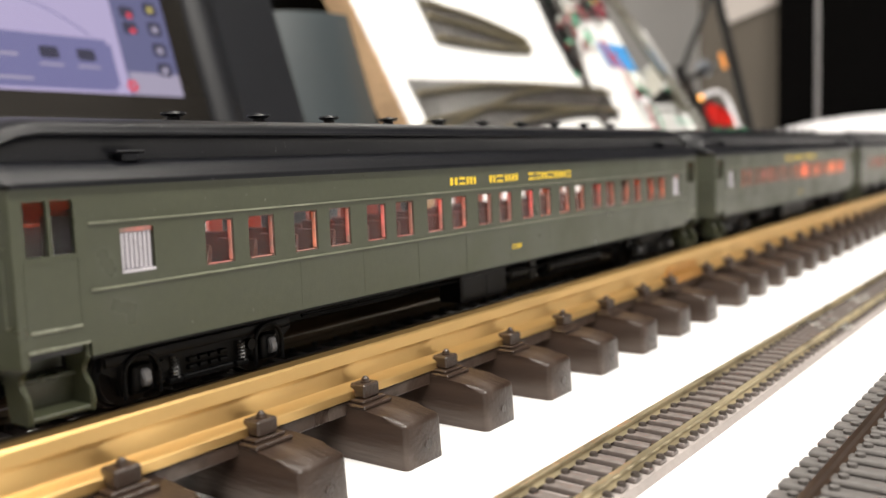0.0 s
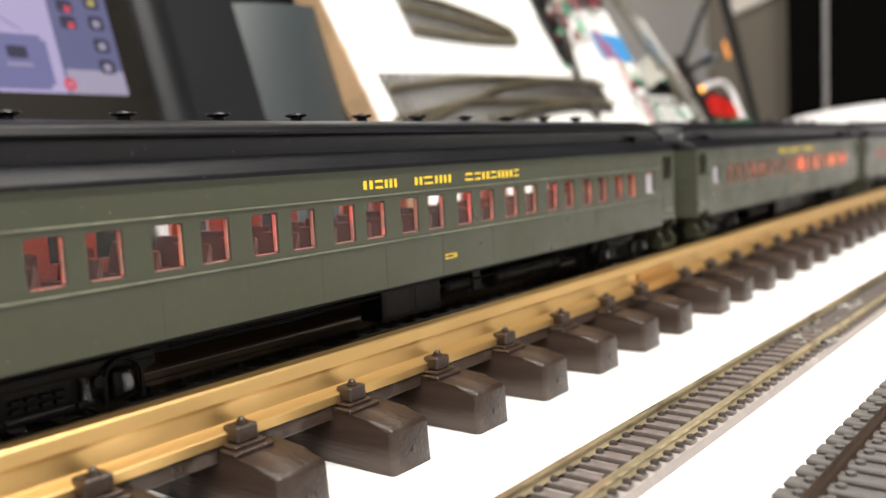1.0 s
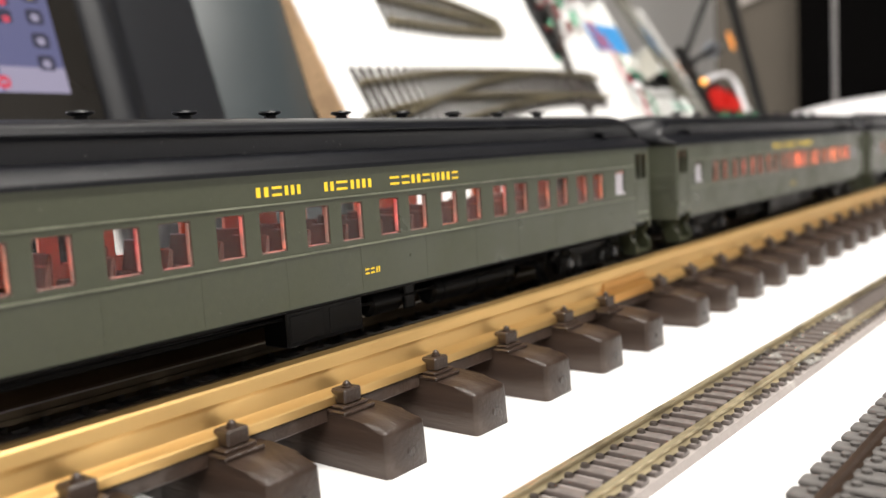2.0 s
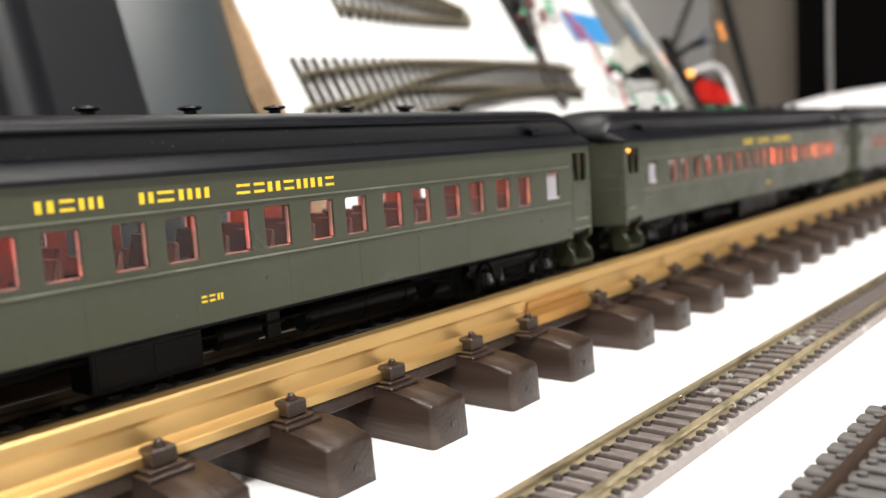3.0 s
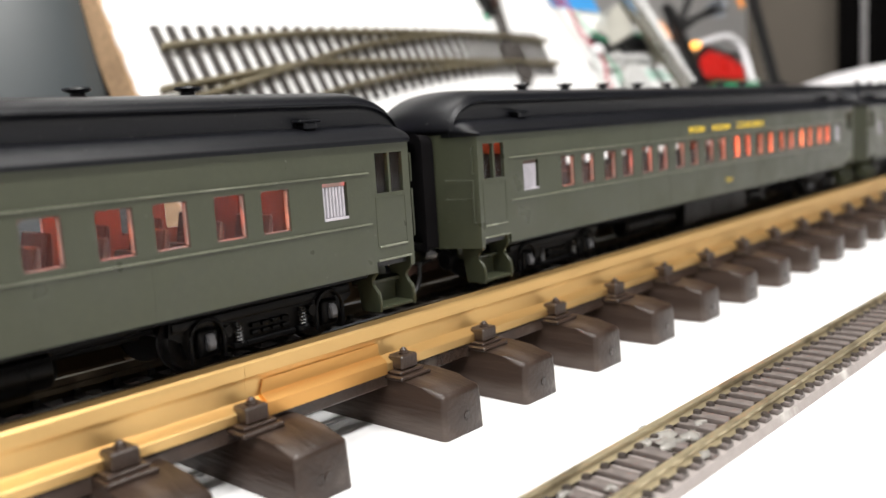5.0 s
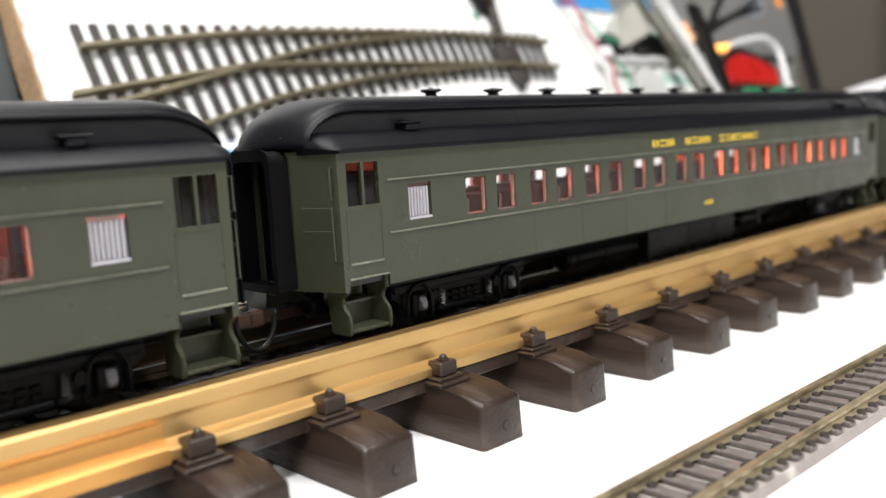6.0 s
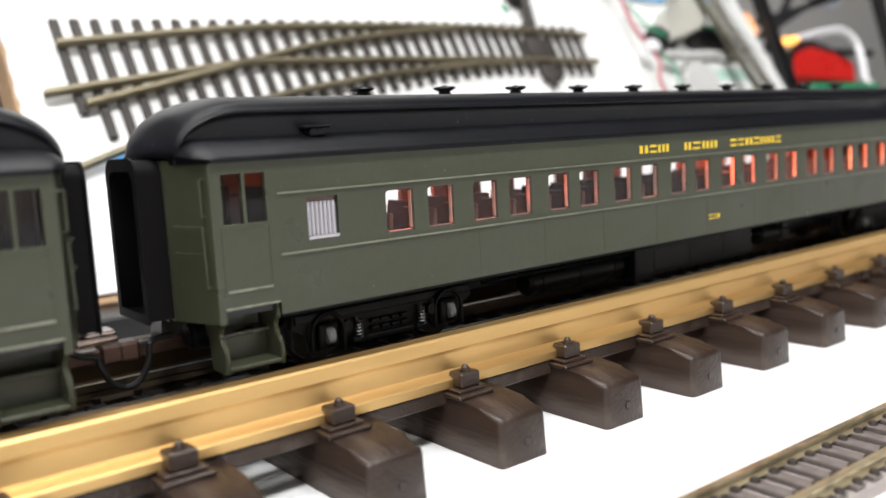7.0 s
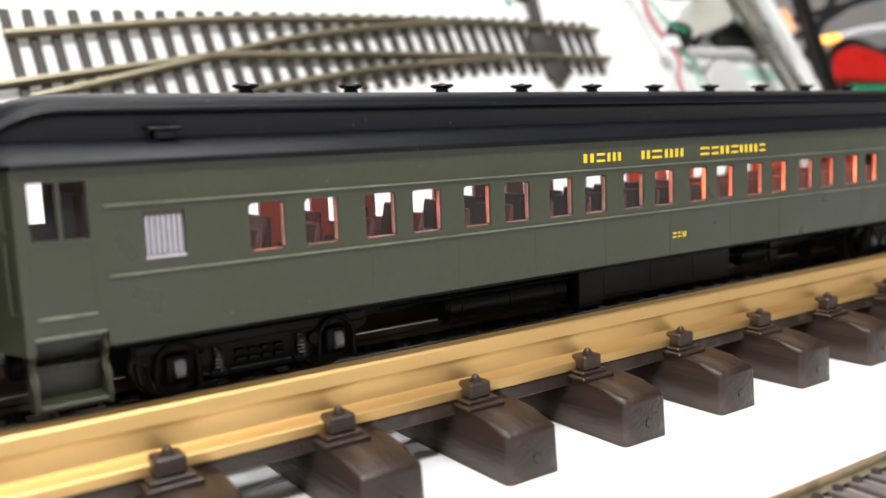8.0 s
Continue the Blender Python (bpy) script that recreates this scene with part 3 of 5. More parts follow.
def coach(m, tank_first=True, hot=999.0, emissive_head=True):
    car = thing("passenger_coach", m, "olive green model passenger coach with black monitor roof, windows lit orange", "train car", "coaches of the model train")

    def cp(name, bm, material, parent=car, label="", smooth=35):
        return part(name, bm, material, parent, label, CZ, smooth)

    ycuts = sorted({0, 1.2, 11.2, LEN - 11.2, LEN - 1.2, LEN} | {v for a in WIN_Y for v in (a, a + WIN_W)} | {v for a, b in LAVS for v in (a, b)} | {v for a, b in DOORS for v in (a, a + 3.6, b - 3.6, b)})
    zcuts = [29.8, 31.9, WZ0, 41.9, 46.0, WZ1, 54.2, 56.6]
    for s in (1, -1):
        bm = bmesh.new()
        cells(bm, ycuts, zcuts, side_hole, s * HW, s * (HW - WALL))
        wall = cp("side_wall", bm, OLIVE, smooth=0)
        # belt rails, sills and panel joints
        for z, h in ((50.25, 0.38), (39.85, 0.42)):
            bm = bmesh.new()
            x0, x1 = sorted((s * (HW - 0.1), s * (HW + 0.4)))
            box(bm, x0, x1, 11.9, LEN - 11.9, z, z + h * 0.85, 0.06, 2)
            cp("belt_rail", bm, OLIVE_BELT, wall, "raised belt rail, paler for wear and overhead highlight")
        for yj in (56.5, 75, 94, 113.5, 134, 155.5, 175, 194, 213):
            bm = bmesh.new()
            x0, x1 = sorted((s * (HW - 0.05), s * (HW + 0.045)))
            box(bm, x0, x1, yj - 0.15, yj + 0.15, 30.2, 39.6)
            cp("panel_joint", bm, OLIVE, wall)
        bm = bmesh.new()
        x0, x1 = sorted((s * (HW - 0.05), s * (HW + 0.06)))
        for k in range(64):
            yy = 13 + k * 3.93
            for z in (51.3, 55.3):
                box(bm, x0, x1, yy, yy + 0.22, z, z + 0.22)
        cp("rivet_row", bm, OLIVE, wall)
        # windows
        for a in WIN_Y:
            bm = bmesh.new()
            window_ring(bm, a, a + WIN_W, WZ0, WZ1, s * (HW - 0.22), s * (HW - 1.15), 0.16, 0.75)
            win = cp("window", bm, RIM_DULL, label="clear moulded glazing with pinkish edges", smooth=50)
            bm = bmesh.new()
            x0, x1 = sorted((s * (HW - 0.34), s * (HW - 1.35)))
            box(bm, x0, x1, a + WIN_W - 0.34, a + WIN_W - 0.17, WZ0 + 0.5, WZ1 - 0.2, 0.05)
            # emits by itself in place of lamp light caught by the glazing
            cp("lit_edge", bm, RIM_HOT if s > 0 and a > hot else RIM, win, "thick glazing edge, orange lamp light put in as emission", 0)
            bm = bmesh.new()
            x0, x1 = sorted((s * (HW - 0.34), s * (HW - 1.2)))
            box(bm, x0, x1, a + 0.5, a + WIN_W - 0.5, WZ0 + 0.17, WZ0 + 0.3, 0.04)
            cp("lit_sill", bm, RIM, win, "glazing sill, orange lamp light put in as emission", 0)
            bm = bmesh.new()
            x0, x1 = sorted((s * (HW - 1.0), s * (HW - 1.25)))
            box(bm, x0, x1, a + 0.1, a + WIN_W - 0.1, WZ0 + 0.1, WZ1 - 0.1)
            cp("pane", bm, GLAZE if s > 0 else GLAZE_FAR, win, smooth=0).visible_shadow = False
        for a, b in LAVS:
            bm = bmesh.new()
            n = 7
            w = (b - a - 0.5) / n
            x0, x1 = sorted((s * (HW - 0.9), s * (HW - 1.3)))
            box(bm, x0, x1, a, b, 41.9, 48.5)
            lav = cp("ribbed_window", bm, RIB_GAP, label="frosted ribbed lilac-grey window")
            for k in range(n):
                bm = bmesh.new()
                yc = a + 0.25 + w * (k + 0.5)
                rod(bm, (s * (HW - 0.75), yc, 42.5), (s * (HW - 0.75), yc, 48.4), w * 0.36, 8)
                cp("rib", bm, RIBBED, lav)
            bm = bmesh.new()
            x0, x1 = sorted((s * (HW - 0.9), s * (HW + 0.1)))
            box(bm, x0, x1, a + 0.1, b - 0.1, 41.9, 42.4)
            cp("window_ledge", bm, RIBBED, lav)
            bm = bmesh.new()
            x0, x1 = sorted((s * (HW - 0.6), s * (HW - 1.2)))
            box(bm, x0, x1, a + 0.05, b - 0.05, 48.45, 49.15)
            # orange light at the window top is put in as emission
            cp("window_head", bm, RIM if emissive_head else RIM_DULL, lav, "glazing head, orange lamp light put in as emission" if emissive_head else "")
        for a, b in DOORS:
            bm = bmesh.new()
            for y0, y1 in ((a, a + 3.6), (b - 3.6, b)):
                x0, x1 = sorted((s * (HW - 0.7), s * (HW - 1.0)))
                box(bm, x0, x1, y0, y1, 46.0, 54.2)
            cp("door_pane", bm, GLAZE, smooth=0).visible_shadow = False
            bm = bmesh.new()
            x0, x1 = sorted((s * (HW - 0.1), s * (HW + 0.09)))
            box(bm, x0, x1, a - 0.6, a - 0.35, 35.1, 45.2)
            box(bm, x0, x1, b + 0.1, b + 0.35, 35.1, 45.2)
            box(bm, x0, x1, a - 0.6, b + 0.3, 45.0, 45.25)
            cp("vestibule_door", bm, OLIVE, wall, smooth=0)
            for y0, y1, z in ((a - 0.3, b + 0.1, 34.7), (a - 0.9, b + 1.1, 31.9)):
                bm = bmesh.new()
                box(bm, x0, x1 + (0.24 if s > 0 else 0), y0, y1, z, z + 0.45, 0.1)
                cp("door_strip", bm, OLIVE_EDGE, wall)
        if s > 0:
            # the company's name and the car's number, as plain bars
            up, flat = "up", "flat"
            for strokes, y0, y1 in ((((1.1, up), (0.9, flat), (1.5, up)), 107.4, 118.3), (((1, up), (1.2, flat), (1, up), (1.05, up)), 124.7, 138.4),
                                    (((1.1, flat), (0.9, flat), (1.1, up), (0.9, flat), (1, up), (1.1, up), (0.85, flat)), 144.4, 168.8)):
                cp("lettering", marks(strokes, y0, y1, 51.9, 53.75, HW, 0.08, 0.76), YELLOW, wall, "yellow painted marking", 0)
            cp("lettering", marks(((1, flat), (1, flat), (1, up)), 134.8, 139.3, 33.6, 34.8, HW, 0.08, 0.68), YELLOW, wall, "small yellow marking", 0)
    # ends
    for e in (0, 1):
        fy = (lambda y: y) if e == 0 else (lambda y: LEN - y)
        door, end = 4.6, None
        for poly in ([(HW, 0), (7.4, -3.6), (7.0, -2.4), (HW - 1.2, 1.2)], [(7.4, -3.6), (door, -3.6), (door, -2.4), (7.0, -2.4)],
                     [(-HW, 0), (-7.4, -3.6), (-7.0, -2.4), (-HW + 1.2, 1.2)], [(-7.4, -3.6), (-door, -3.6), (-door, -2.4), (-7.0, -2.4)]):
            bm = bmesh.new()
            prism(bm, [(x, fy(y)) for x, y in poly], "z", 29.8, 56.8)
            piece = cp("end_wall", bm, OLIVE, smooth=0)
            end = end or piece
        bm = bmesh.new()
        y0, y1 = sorted((fy(-3.1), fy(-2.7)))
        box(bm, -door, door, y0, y1, 31, 56)
        cp("end_door", bm, SOOT, end)
        for s in (1, -1):
            bm = bmesh.new()
            def on(x, z, out=0.9):
                f = (HW - x) / (HW - 7.4)
                return Vector((s * (x + 0.28 * out), fy(-3.6 * f - out), z))
            tube(bm, [on(16.4, 47.6, 0.1), on(16.4, 47.6), on(16.4, 53.6), on(16.4, 53.6, 0.1)], 0.22, 6)
            tube(bm, [on(16.4, 36.0, 0.1), on(16.4, 36.0), on(16.4, 46.0), on(10.0, 46.0), on(10.0, 46.0, 0.1)], 0.22, 6)
            tube(bm, [on(16.2, 41.6), on(10.0, 41.6), on(10.0, 41.6, 0.1)], 0.18, 6)
            cp("grab_rail", bm, OLIVE, end)
        bm = bmesh.new()
        deep = 8.2 if e == 0 else 7.2
        y0, y1 = sorted((fy(0.4 - deep), fy(-3.6)))
        ring_plate(bm, 6.9, 57.2, 30.2, 2.6, 6.0, 56.0, 31.0, 1.8, y0, y1)
        dia = cp("diaphragm", bm, SOOT, label="black rubber gangway diaphragm with open passage")
        bm = bmesh.new()
        y0, y1 = sorted((fy(-deep), fy(0.42 - deep)))
        ring_plate(bm, 7.5, 57.6, 29.8, 2.9, 5.8, 55.4, 31.4, 1.9, y0, y1)
        cp("striker_plate", bm, SOOT, dia)
        # coupler and hose
        bm = bmesh.new()
        y0, y1 = sorted((fy(-8.8), fy(2)))
        box(bm, -1.4, 1.4, y0, y1, 23.6, 26.0, 0.3)
        y0, y1 = sorted((fy(-12.2), fy(-8.2)))
        box(bm, -1.8, 2.0, y0, y1, 23.2, 26.6, 0.5)
        cpl = cp("coupler", bm, COPPERB, label="copper-brown knuckle coupler")
        if e == 1:
            bm = bmesh.new()
            y0, y1 = sorted((fy(-11.5), fy(-4.4)))
            box(bm, -2.2, 1.6, y0, y1, 26.8, 28.4, 0.35, 2)
            box(bm, -2.6, 2.0, y0 + 1.5, y1 - 0.5, 28.4, 29.1, 0.2)
            cp("draft_box", bm, COPPERS, cpl, "bare metal draft-gear box")
        bm = bmesh.new()
        if e == 0:
            tube(bm, smooth_line([(3.0, -3, 26.8), (3.4, -6.8, 26.3), (3.6, -7.6, 23.0), (3.6, -9.2, 20.2), (3.5, -11.5, 19.3), (3.5, -13.8, 20.4), (3.5, -15.3, 23.0), (3.2, -15.6, 25.2)], 6), 0.55, 8)
        else:
            tube(bm, smooth_line([(3.0, fy(-3), 26.8), (3.3, fy(-5), 25.8), (3.2, fy(-7.4), 25.2)], 5), 0.55, 8)
        cp("air_hose", bm, BLACK, label="thin black air hose hanging in a loop")
        bm = bmesh.new()
        for a, b, ra, rb in ((-1.6, -1.0, 1.9, 2.6), (-1.0, 3.4, 2.6, 2.6), (3.4, 4.0, 2.6, 1.9)):
            rod(bm, (6.4, fy(a), 26.6), (6.4, fy(b), 26.6), ra, 18, rb)
        box(bm, 5.6, 7.2, *sorted((fy(0.2), fy(2.2))), 28.4, 31.0)
        cp("end_cylinder", bm, TRUCKB, label="black cylinder hung under the coach end")
        # steps
        for s in (1, -1):
            bm = bmesh.new()
            for yy in (0.4, 10.4):
                y0, y1 = sorted((fy(yy), fy(yy + 0.8)))
                prism(bm, [(s * x, z) for x, z in ((10.5, 31.5), (16.6, 31.8), (16.9, 29.6), (15.8, 28.6), (15.5, 27.4), (16.2, 26.2), (17.2, 25.2), (17.5, 23.4), (17.3, 21.3), (12.0, 21.3), (11.0, 26.5))], "y", y0, y1)
            st = cp("step_unit", bm, OLIVE, label="olive boarding steps under the vestibule door")
            for yy in (0.8, 10.8):
                bm = bmesh.new()
                tube(bm, smooth_line([(s * x, fy(yy), z) for x, z in ((16.6, 31.6), (16.9, 29.6), (15.8, 28.6), (15.5, 27.4), (16.2, 26.2), (17.2, 25.2), (17.5, 23.4), (17.3, 21.4))], 3), 0.33, 6)
                cp("worn_edge", bm, OLIVE, st)
            for x0, x1, z in ((8.5, 13.6, 26.6), (11.5, 17.3, 21.5)):
                bm = bmesh.new()
                xa, xb = sorted((s * x0, s * x1))
                y0, y1 = sorted((fy(1.0), fy(10.6)))
                box(bm, xa, xb, y0, y1, z, z + 0.8, 0.2)
                xa, xb = sorted((s * x0, s * (x0 + 0.6)))
                box(bm, xa, xb, y0, y1, z, z + 5.2)
                cp("tread", bm, OLIVE, st)
    # roof: lower deck on each side, raised middle deck curving down at both ends
    def deck(bm, prof, centre, ends, foot):
        """A cross profile drawn along the car, bent down to the eave at both ends."""
        rows = []
        for e in (0, 1):
            ths = [math.pi / 2 * k / 18 for k in range(19)]
            for th in (ths if e == 0 else ths[::-1]):
                out = []
                for x, z in prof:
                    ye = ends(abs(x))
                    yy = centre - (centre - ye) * math.cos(th)
                    zz = 56.6 + (z - 56.6) * (foot + (1 - foot) * math.sin(th) ** 0.95)
                    out.append(bm.verts.new((x, yy if e == 0 else LEN - yy, zz)))
                rows.append(out)
        for p, q in zip(rows, rows[1:]):
            for i in range(len(prof) - 1):
                bm.faces.new((p[i], p[i + 1], q[i + 1], q[i]))
        base = [(bm.verts.new((p[0].co.x, p[0].co.y, 56.1)), bm.verts.new((p[-1].co.x, p[-1].co.y, 56.1))) for p in rows]
        for (a, b), (c, d), p, q in zip(base, base[1:], rows, rows[1:]):
            bm.faces.new((a, c, d, b))
            bm.faces.new((a, p[0], q[0], c))
            bm.faces.new((b, d, q[-1], p[-1]))
        bm.faces.new([*rows[0], base[0][1], base[0][0]])
        bm.faces.new([*rows[-1][::-1], base[-1][0], base[-1][1]])

    half = [(12.0 * math.sin(math.pi / 2 * k / 10), 64.75 + 2.75 * math.cos(math.pi / 2 * k / 10) ** 0.8) for k in range(10)]
    half += [(12.0, 64.95), (12.45, 64.75), (12.6, 64.45), (12.5, 64.15), (12.05, 63.95), (11.7, 63.5), (11.55, 62.6), (11.5, 59.4)]
    full = [(-x, z) for x, z in half[:0:-1]] + half
    bm = bmesh.new()
    deck(bm, full, 10.0, lambda a: -5.2 + 2.4 * (a / 12.0) ** 2, 0.1)
    roof = cp("roof", bm, ROOFB, label="black monitor roof with rounded ends", smooth=50)
    for s in (1, -1):
        prof = [(s * 10.9, 60.2)] + [(s * (11.2 + 6.5 * k / 12), 57.3 + 2.85 * (1 - (k / 12) ** 1.7)) for k in range(13)] + [(s * 18.05, 57.08), (s * 18.25, 56.85), (s * 18.3, 56.62)]
        bm = bmesh.new()
        deck(bm, prof, 1.6, lambda a: -2.9 + 0.9 * (a - 11) / 7.3 + 2.2 * max(0.0, (a - 14.5) / 3.8) ** 2.5, 0.2)
        cp("lower_roof", bm, ROOFB, roof, smooth=50)
        for yv in (22.8, LEN - 22.8):
            bm = bmesh.new()
            x0, x1 = sorted((s * 11.0, s * 14.2))
            box(bm, x0, x1, yv - 1.6, yv + 1.6, 59.6, 61.2, 0.4)
            box(bm, x0, x1, yv - 2.7, yv + 2.7, 61.1, 61.7, 0.25)
            cp("side_vent", bm, ROOFB, roof)
    for k in range(10):
        yv = 42.0 + 21.3 * k
        bm = bmesh.new()
        rod(bm, (0, yv, 67.2), (0, yv, 68.4), 1.5, 12, 1.2)
        rod(bm, (0, yv, 68.3), (0, yv, 68.75), 1.6, 14, 2.5)
        rod(bm, (0, yv, 68.75), (0, yv, 69.1), 2.5, 14, 2.3)
        rod(bm, (0, yv, 69.1), (0, yv, 69.4), 0.7, 8, 0.45)
        cp("roof_vent", bm, ROOFB, roof)
    # floor, interior
    bm = bmesh.new()
    box(bm, -16.2, 16.2, 0.5, LEN - 0.5, 30.6, 33.0)
    cp("car_floor", bm, BLACK)
    # ceiling and far-wall panels added to brighten the interior
    bm = bmesh.new()
    box(bm, -16.2, 16.2, 12.9, LEN - 12.9, 55.95, 56.08)
    cp("bounce_ceiling", bm, BOUNCE_PANEL, label="added salmon panel bouncing lamp light under the roof", smooth=0)
    bm = bmesh.new()
    cells(bm, [y for y in ycuts if 12 < y < LEN - 12], [33.1, WZ0, 41.9, WZ1, 55.9], side_hole, -16.2, -16.35)
    cp("bounce_wall", bm, BOUNCE_PANEL, smooth=0)
    for yp in (12.0, 28.0, 245.0, 261.0):
        bm = bmesh.new()
        for x0, x1 in ((-16.3, -3.5), (3.5, 16.3)):
            box(bm, x0, x1, yp, yp + 0.8, 33.0, 51.4)
        cp("partition", bm, INNER if 20 < yp < 250 else SEAT)
    bm = bmesh.new()
    prism(bm, [(x, z) for x, z in ((0, 34.2), (4.3, 34.2), (4.7, 37.2), (5.4, 44.2), (5.1, 44.7), (4.4, 44.7), (3.5, 38.2), (0.3, 38.8), (-0.2, 37.6))], "x", 0, 10.6)
    bmesh.ops.bevel(bm, geom=[e for e in bm.edges], offset=0.25, segments=1, affect="EDGES")
    box(bm, 0.8, 9.8, 0.8, 4.0, 33.0, 34.3)
    seat_me = mesh_of("seat", bm, SEAT, CZ)
    for s in (1, -1):
        for k in range(20):
            x = 5.0 if s > 0 else -15.6
            again("seat", seat_me, car, pose(x * MM, (31.5 + 10.65 * k) * MM, 0), "brown moulded double seat")
    bm = bmesh.new()
    box(bm, -1.5, 1.5, 31, 72 if tank_first else 128, 55.3, 55.9)
    cp("led_strip", bm, LED_F if tank_first else LED_R, label="glowing orange lamp strip under the roof", smooth=0)
    bm = bmesh.new()
    box(bm, -2.5, 2.5, 150, LEN - 31, 55.2, 55.9)
    cp("led_strip", bm, LED, label="glowing orange lamp strip under the roof", smooth=0)
    for yb in (35.0, LEN - 35.0):
        bm = bmesh.new()
        bmesh.ops.create_uvsphere(bm, u_segments=12, v_segments=8, radius=1.0)
        for v in bm.verts:
            v.co += Vector((0.3, yb, 53.3))
        lamp = cp("ceiling_bulb", bm, BULB, label="small glowing amber bulb")
        bm = bmesh.new()
        rod(bm, (0.3, yb, 54.1), (0.3, yb, 56.2), 0.6, 8)
        cp("bulb_socket", bm, BLACK, lamp)
    # underframe
    bm = bmesh.new()
    box(bm, -15.5, 15.5, 12, LEN - 12, 28.6, 30.6, 0.3)
    cp("underframe", bm, TRUCKB)
    bm = bmesh.new()
    box(bm, -4, 4, 8, LEN - 8, 25.4, 28.6, 0.3)
    cp("centre_sill", bm, TRUCKB)
    bm = bmesh.new()
    box(bm, -6, 5, 58, LEN - 58, 24.6, 28.6, 0.3)
    cp("equipment_housing", bm, TRUCKB)
    t0, t1 = (75, 107) if tank_first else (163, 198)
    bm = bmesh.new()
    rod(bm, (9.8, t0 + 0.8, 25.0), (9.8, t1 - 0.8, 25.0), 3.2, 22)
    rod(bm, (9.8, t0, 25.0), (9.8, t0 + 0.8, 25.0), 2.3, 22, 3.2)
    rod(bm, (9.8, t1 - 0.8, 25.0), (9.8, t1, 25.0), 3.2, 22, 2.3)
    tank = cp("air_tank", bm, TRUCKB, label="black air reservoir slung under the floor")
    for f in (0.12, 0.5, 0.88):
        yb = t0 + f * (t1 - t0)
        bm = bmesh.new()
        rod(bm, (9.8, yb - 0.4, 25.0), (9.8, yb + 0.4, 25.0), 3.36, 22)
        box(bm, 8.9, 10.7, yb - 0.4, yb + 0.4, 26.5, 28.8)
        cp("tank_strap", bm, TRUCKB, tank)
    b0, b1 = (115.2, 159.5) if tank_first else (115.0, 136.5)
    if tank_first:
        bm = bmesh.new()
        box(bm, 8, 15.2, 107.8, 114.8, 20.8, 28.8, 0.3)
        cp("equipment_post", bm, TRUCKB)
    bm = bmesh.new()
    box(bm, 7, 14.2, b0, b1, 21.4, 28.8, 0.3)
    bat = cp("battery_box", bm, TRUCKB, label="black battery box under the floor")
    n = 3 if tank_first else 2
    for k in range(n):
        w = (b1 - b0) / n
        bm = bmesh.new()
        box(bm, 14.15, 14.28, b0 + w * k + 0.8, b0 + w * (k + 1) - 0.8, 22.4, 27.8, 0.1)
        cp("battery_door", bm, TRUCKB, bat)
    bm = bmesh.new()
    c0 = 168 if tank_first else 142
    rod(bm, (10, c0, 25.4), (10, c0 + 9, 25.4), 2.8, 18)
    rod(bm, (10, c0 - 0.8, 25.4), (10, c0, 25.4), 2.0, 18, 2.8)
    rod(bm, (10, c0 + 9, 25.4), (10, c0 + 16, 25.4), 1.3, 12)
    for yy in (c0 + 1.2, c0 + 7.4):
        box(bm, 8.6, 11.4, yy - 0.5, yy + 0.5, 26, 28.8)
    box(bm, 11.0, 12.2, c0 + 11, c0 + 14.5, 22.6, 28.6, 0.3)
    cp("brake_cylinder", bm, TRUCKB)
    bm = bmesh.new()
    tube(bm, smooth_line([(13.2, 60, 27.6), (13.2, c0 - 30, 27.4), (12.4, c0 - 6, 26.2), (12.2, c0 + 12, 26.0), (13.2, 214, 27.6)], 6), 0.35, 6)
    cp("brake_pipe", bm, TRUCKB)
    bm = bmesh.new()
    rod(bm, (-11, 90, 25), (-11, 130, 25), 3.4, 16)
    cp("water_tank", bm, BLACK)
    # trucks
    for yc in (36.0, LEN - 36.0):
        bm = bmesh.new()
        box(bm, -8.5, 8.5, yc - 3.4, yc + 3.4, 22.5, 28.6, 0.5)
        truck = cp("truck", bm, TRUCKB, label="black four-wheel truck with journal boxes")
        for s in (1, -1):
            bm = bmesh.new()
            prism(bm, [(yc + a, z) for a, z in ((-21, 25.6), (-20.6, 28.2), (20.6, 28.2), (21, 25.6), (18.6, 24.2), (17.6, 20.8), (11.0, 20.8), (10.2, 22.4), (8.6, 21.4), (6.5, 20.6), (-6.5, 20.6), (-8.6, 21.4), (-10.2, 22.4), (-11.0, 20.8), (-17.6, 20.8), (-18.6, 24.2))], "x", s * 11.6, s * 12.9)
            cp("side_frame", bm, TRUCKB, truck)
            bm = bmesh.new()
            x0, x1 = sorted((s * 12.8, s * 13.5))
            box(bm, x0, x1, yc - 20.4, yc + 20.4, 26.2, 28.0, 0.25, 2)
            cp("top_plate", bm, TRUCKB, truck)
            for q in (-1, 1):
                yj = yc + q * 14.1
                # arched pedestal round the journal
                bm = bmesh.new()
                arch = [(yj - 3.4, 20.4)] + [(yj - 3.4 * math.cos(math.pi * k / 12), 24.2 + 3.5 * math.sin(math.pi * k / 12)) for k in range(13)] + [(yj + 3.4, 20.4)]
                tube(bm, [Vector((s * 14.0, y, z)) for y, z in arch], 0.42, 8)
                cp("pedestal", bm, TRUCKB, truck)
                bm = bmesh.new()
                x0, x1 = sorted((s * 12.8, s * 14.5))
                box(bm, x0, x1, yj - 2.1, yj + 2.1, 20.9, 26.0, 0.8, 3)
                cp("journal_box", bm, TRUCKB, truck)
                bm = bmesh.new()
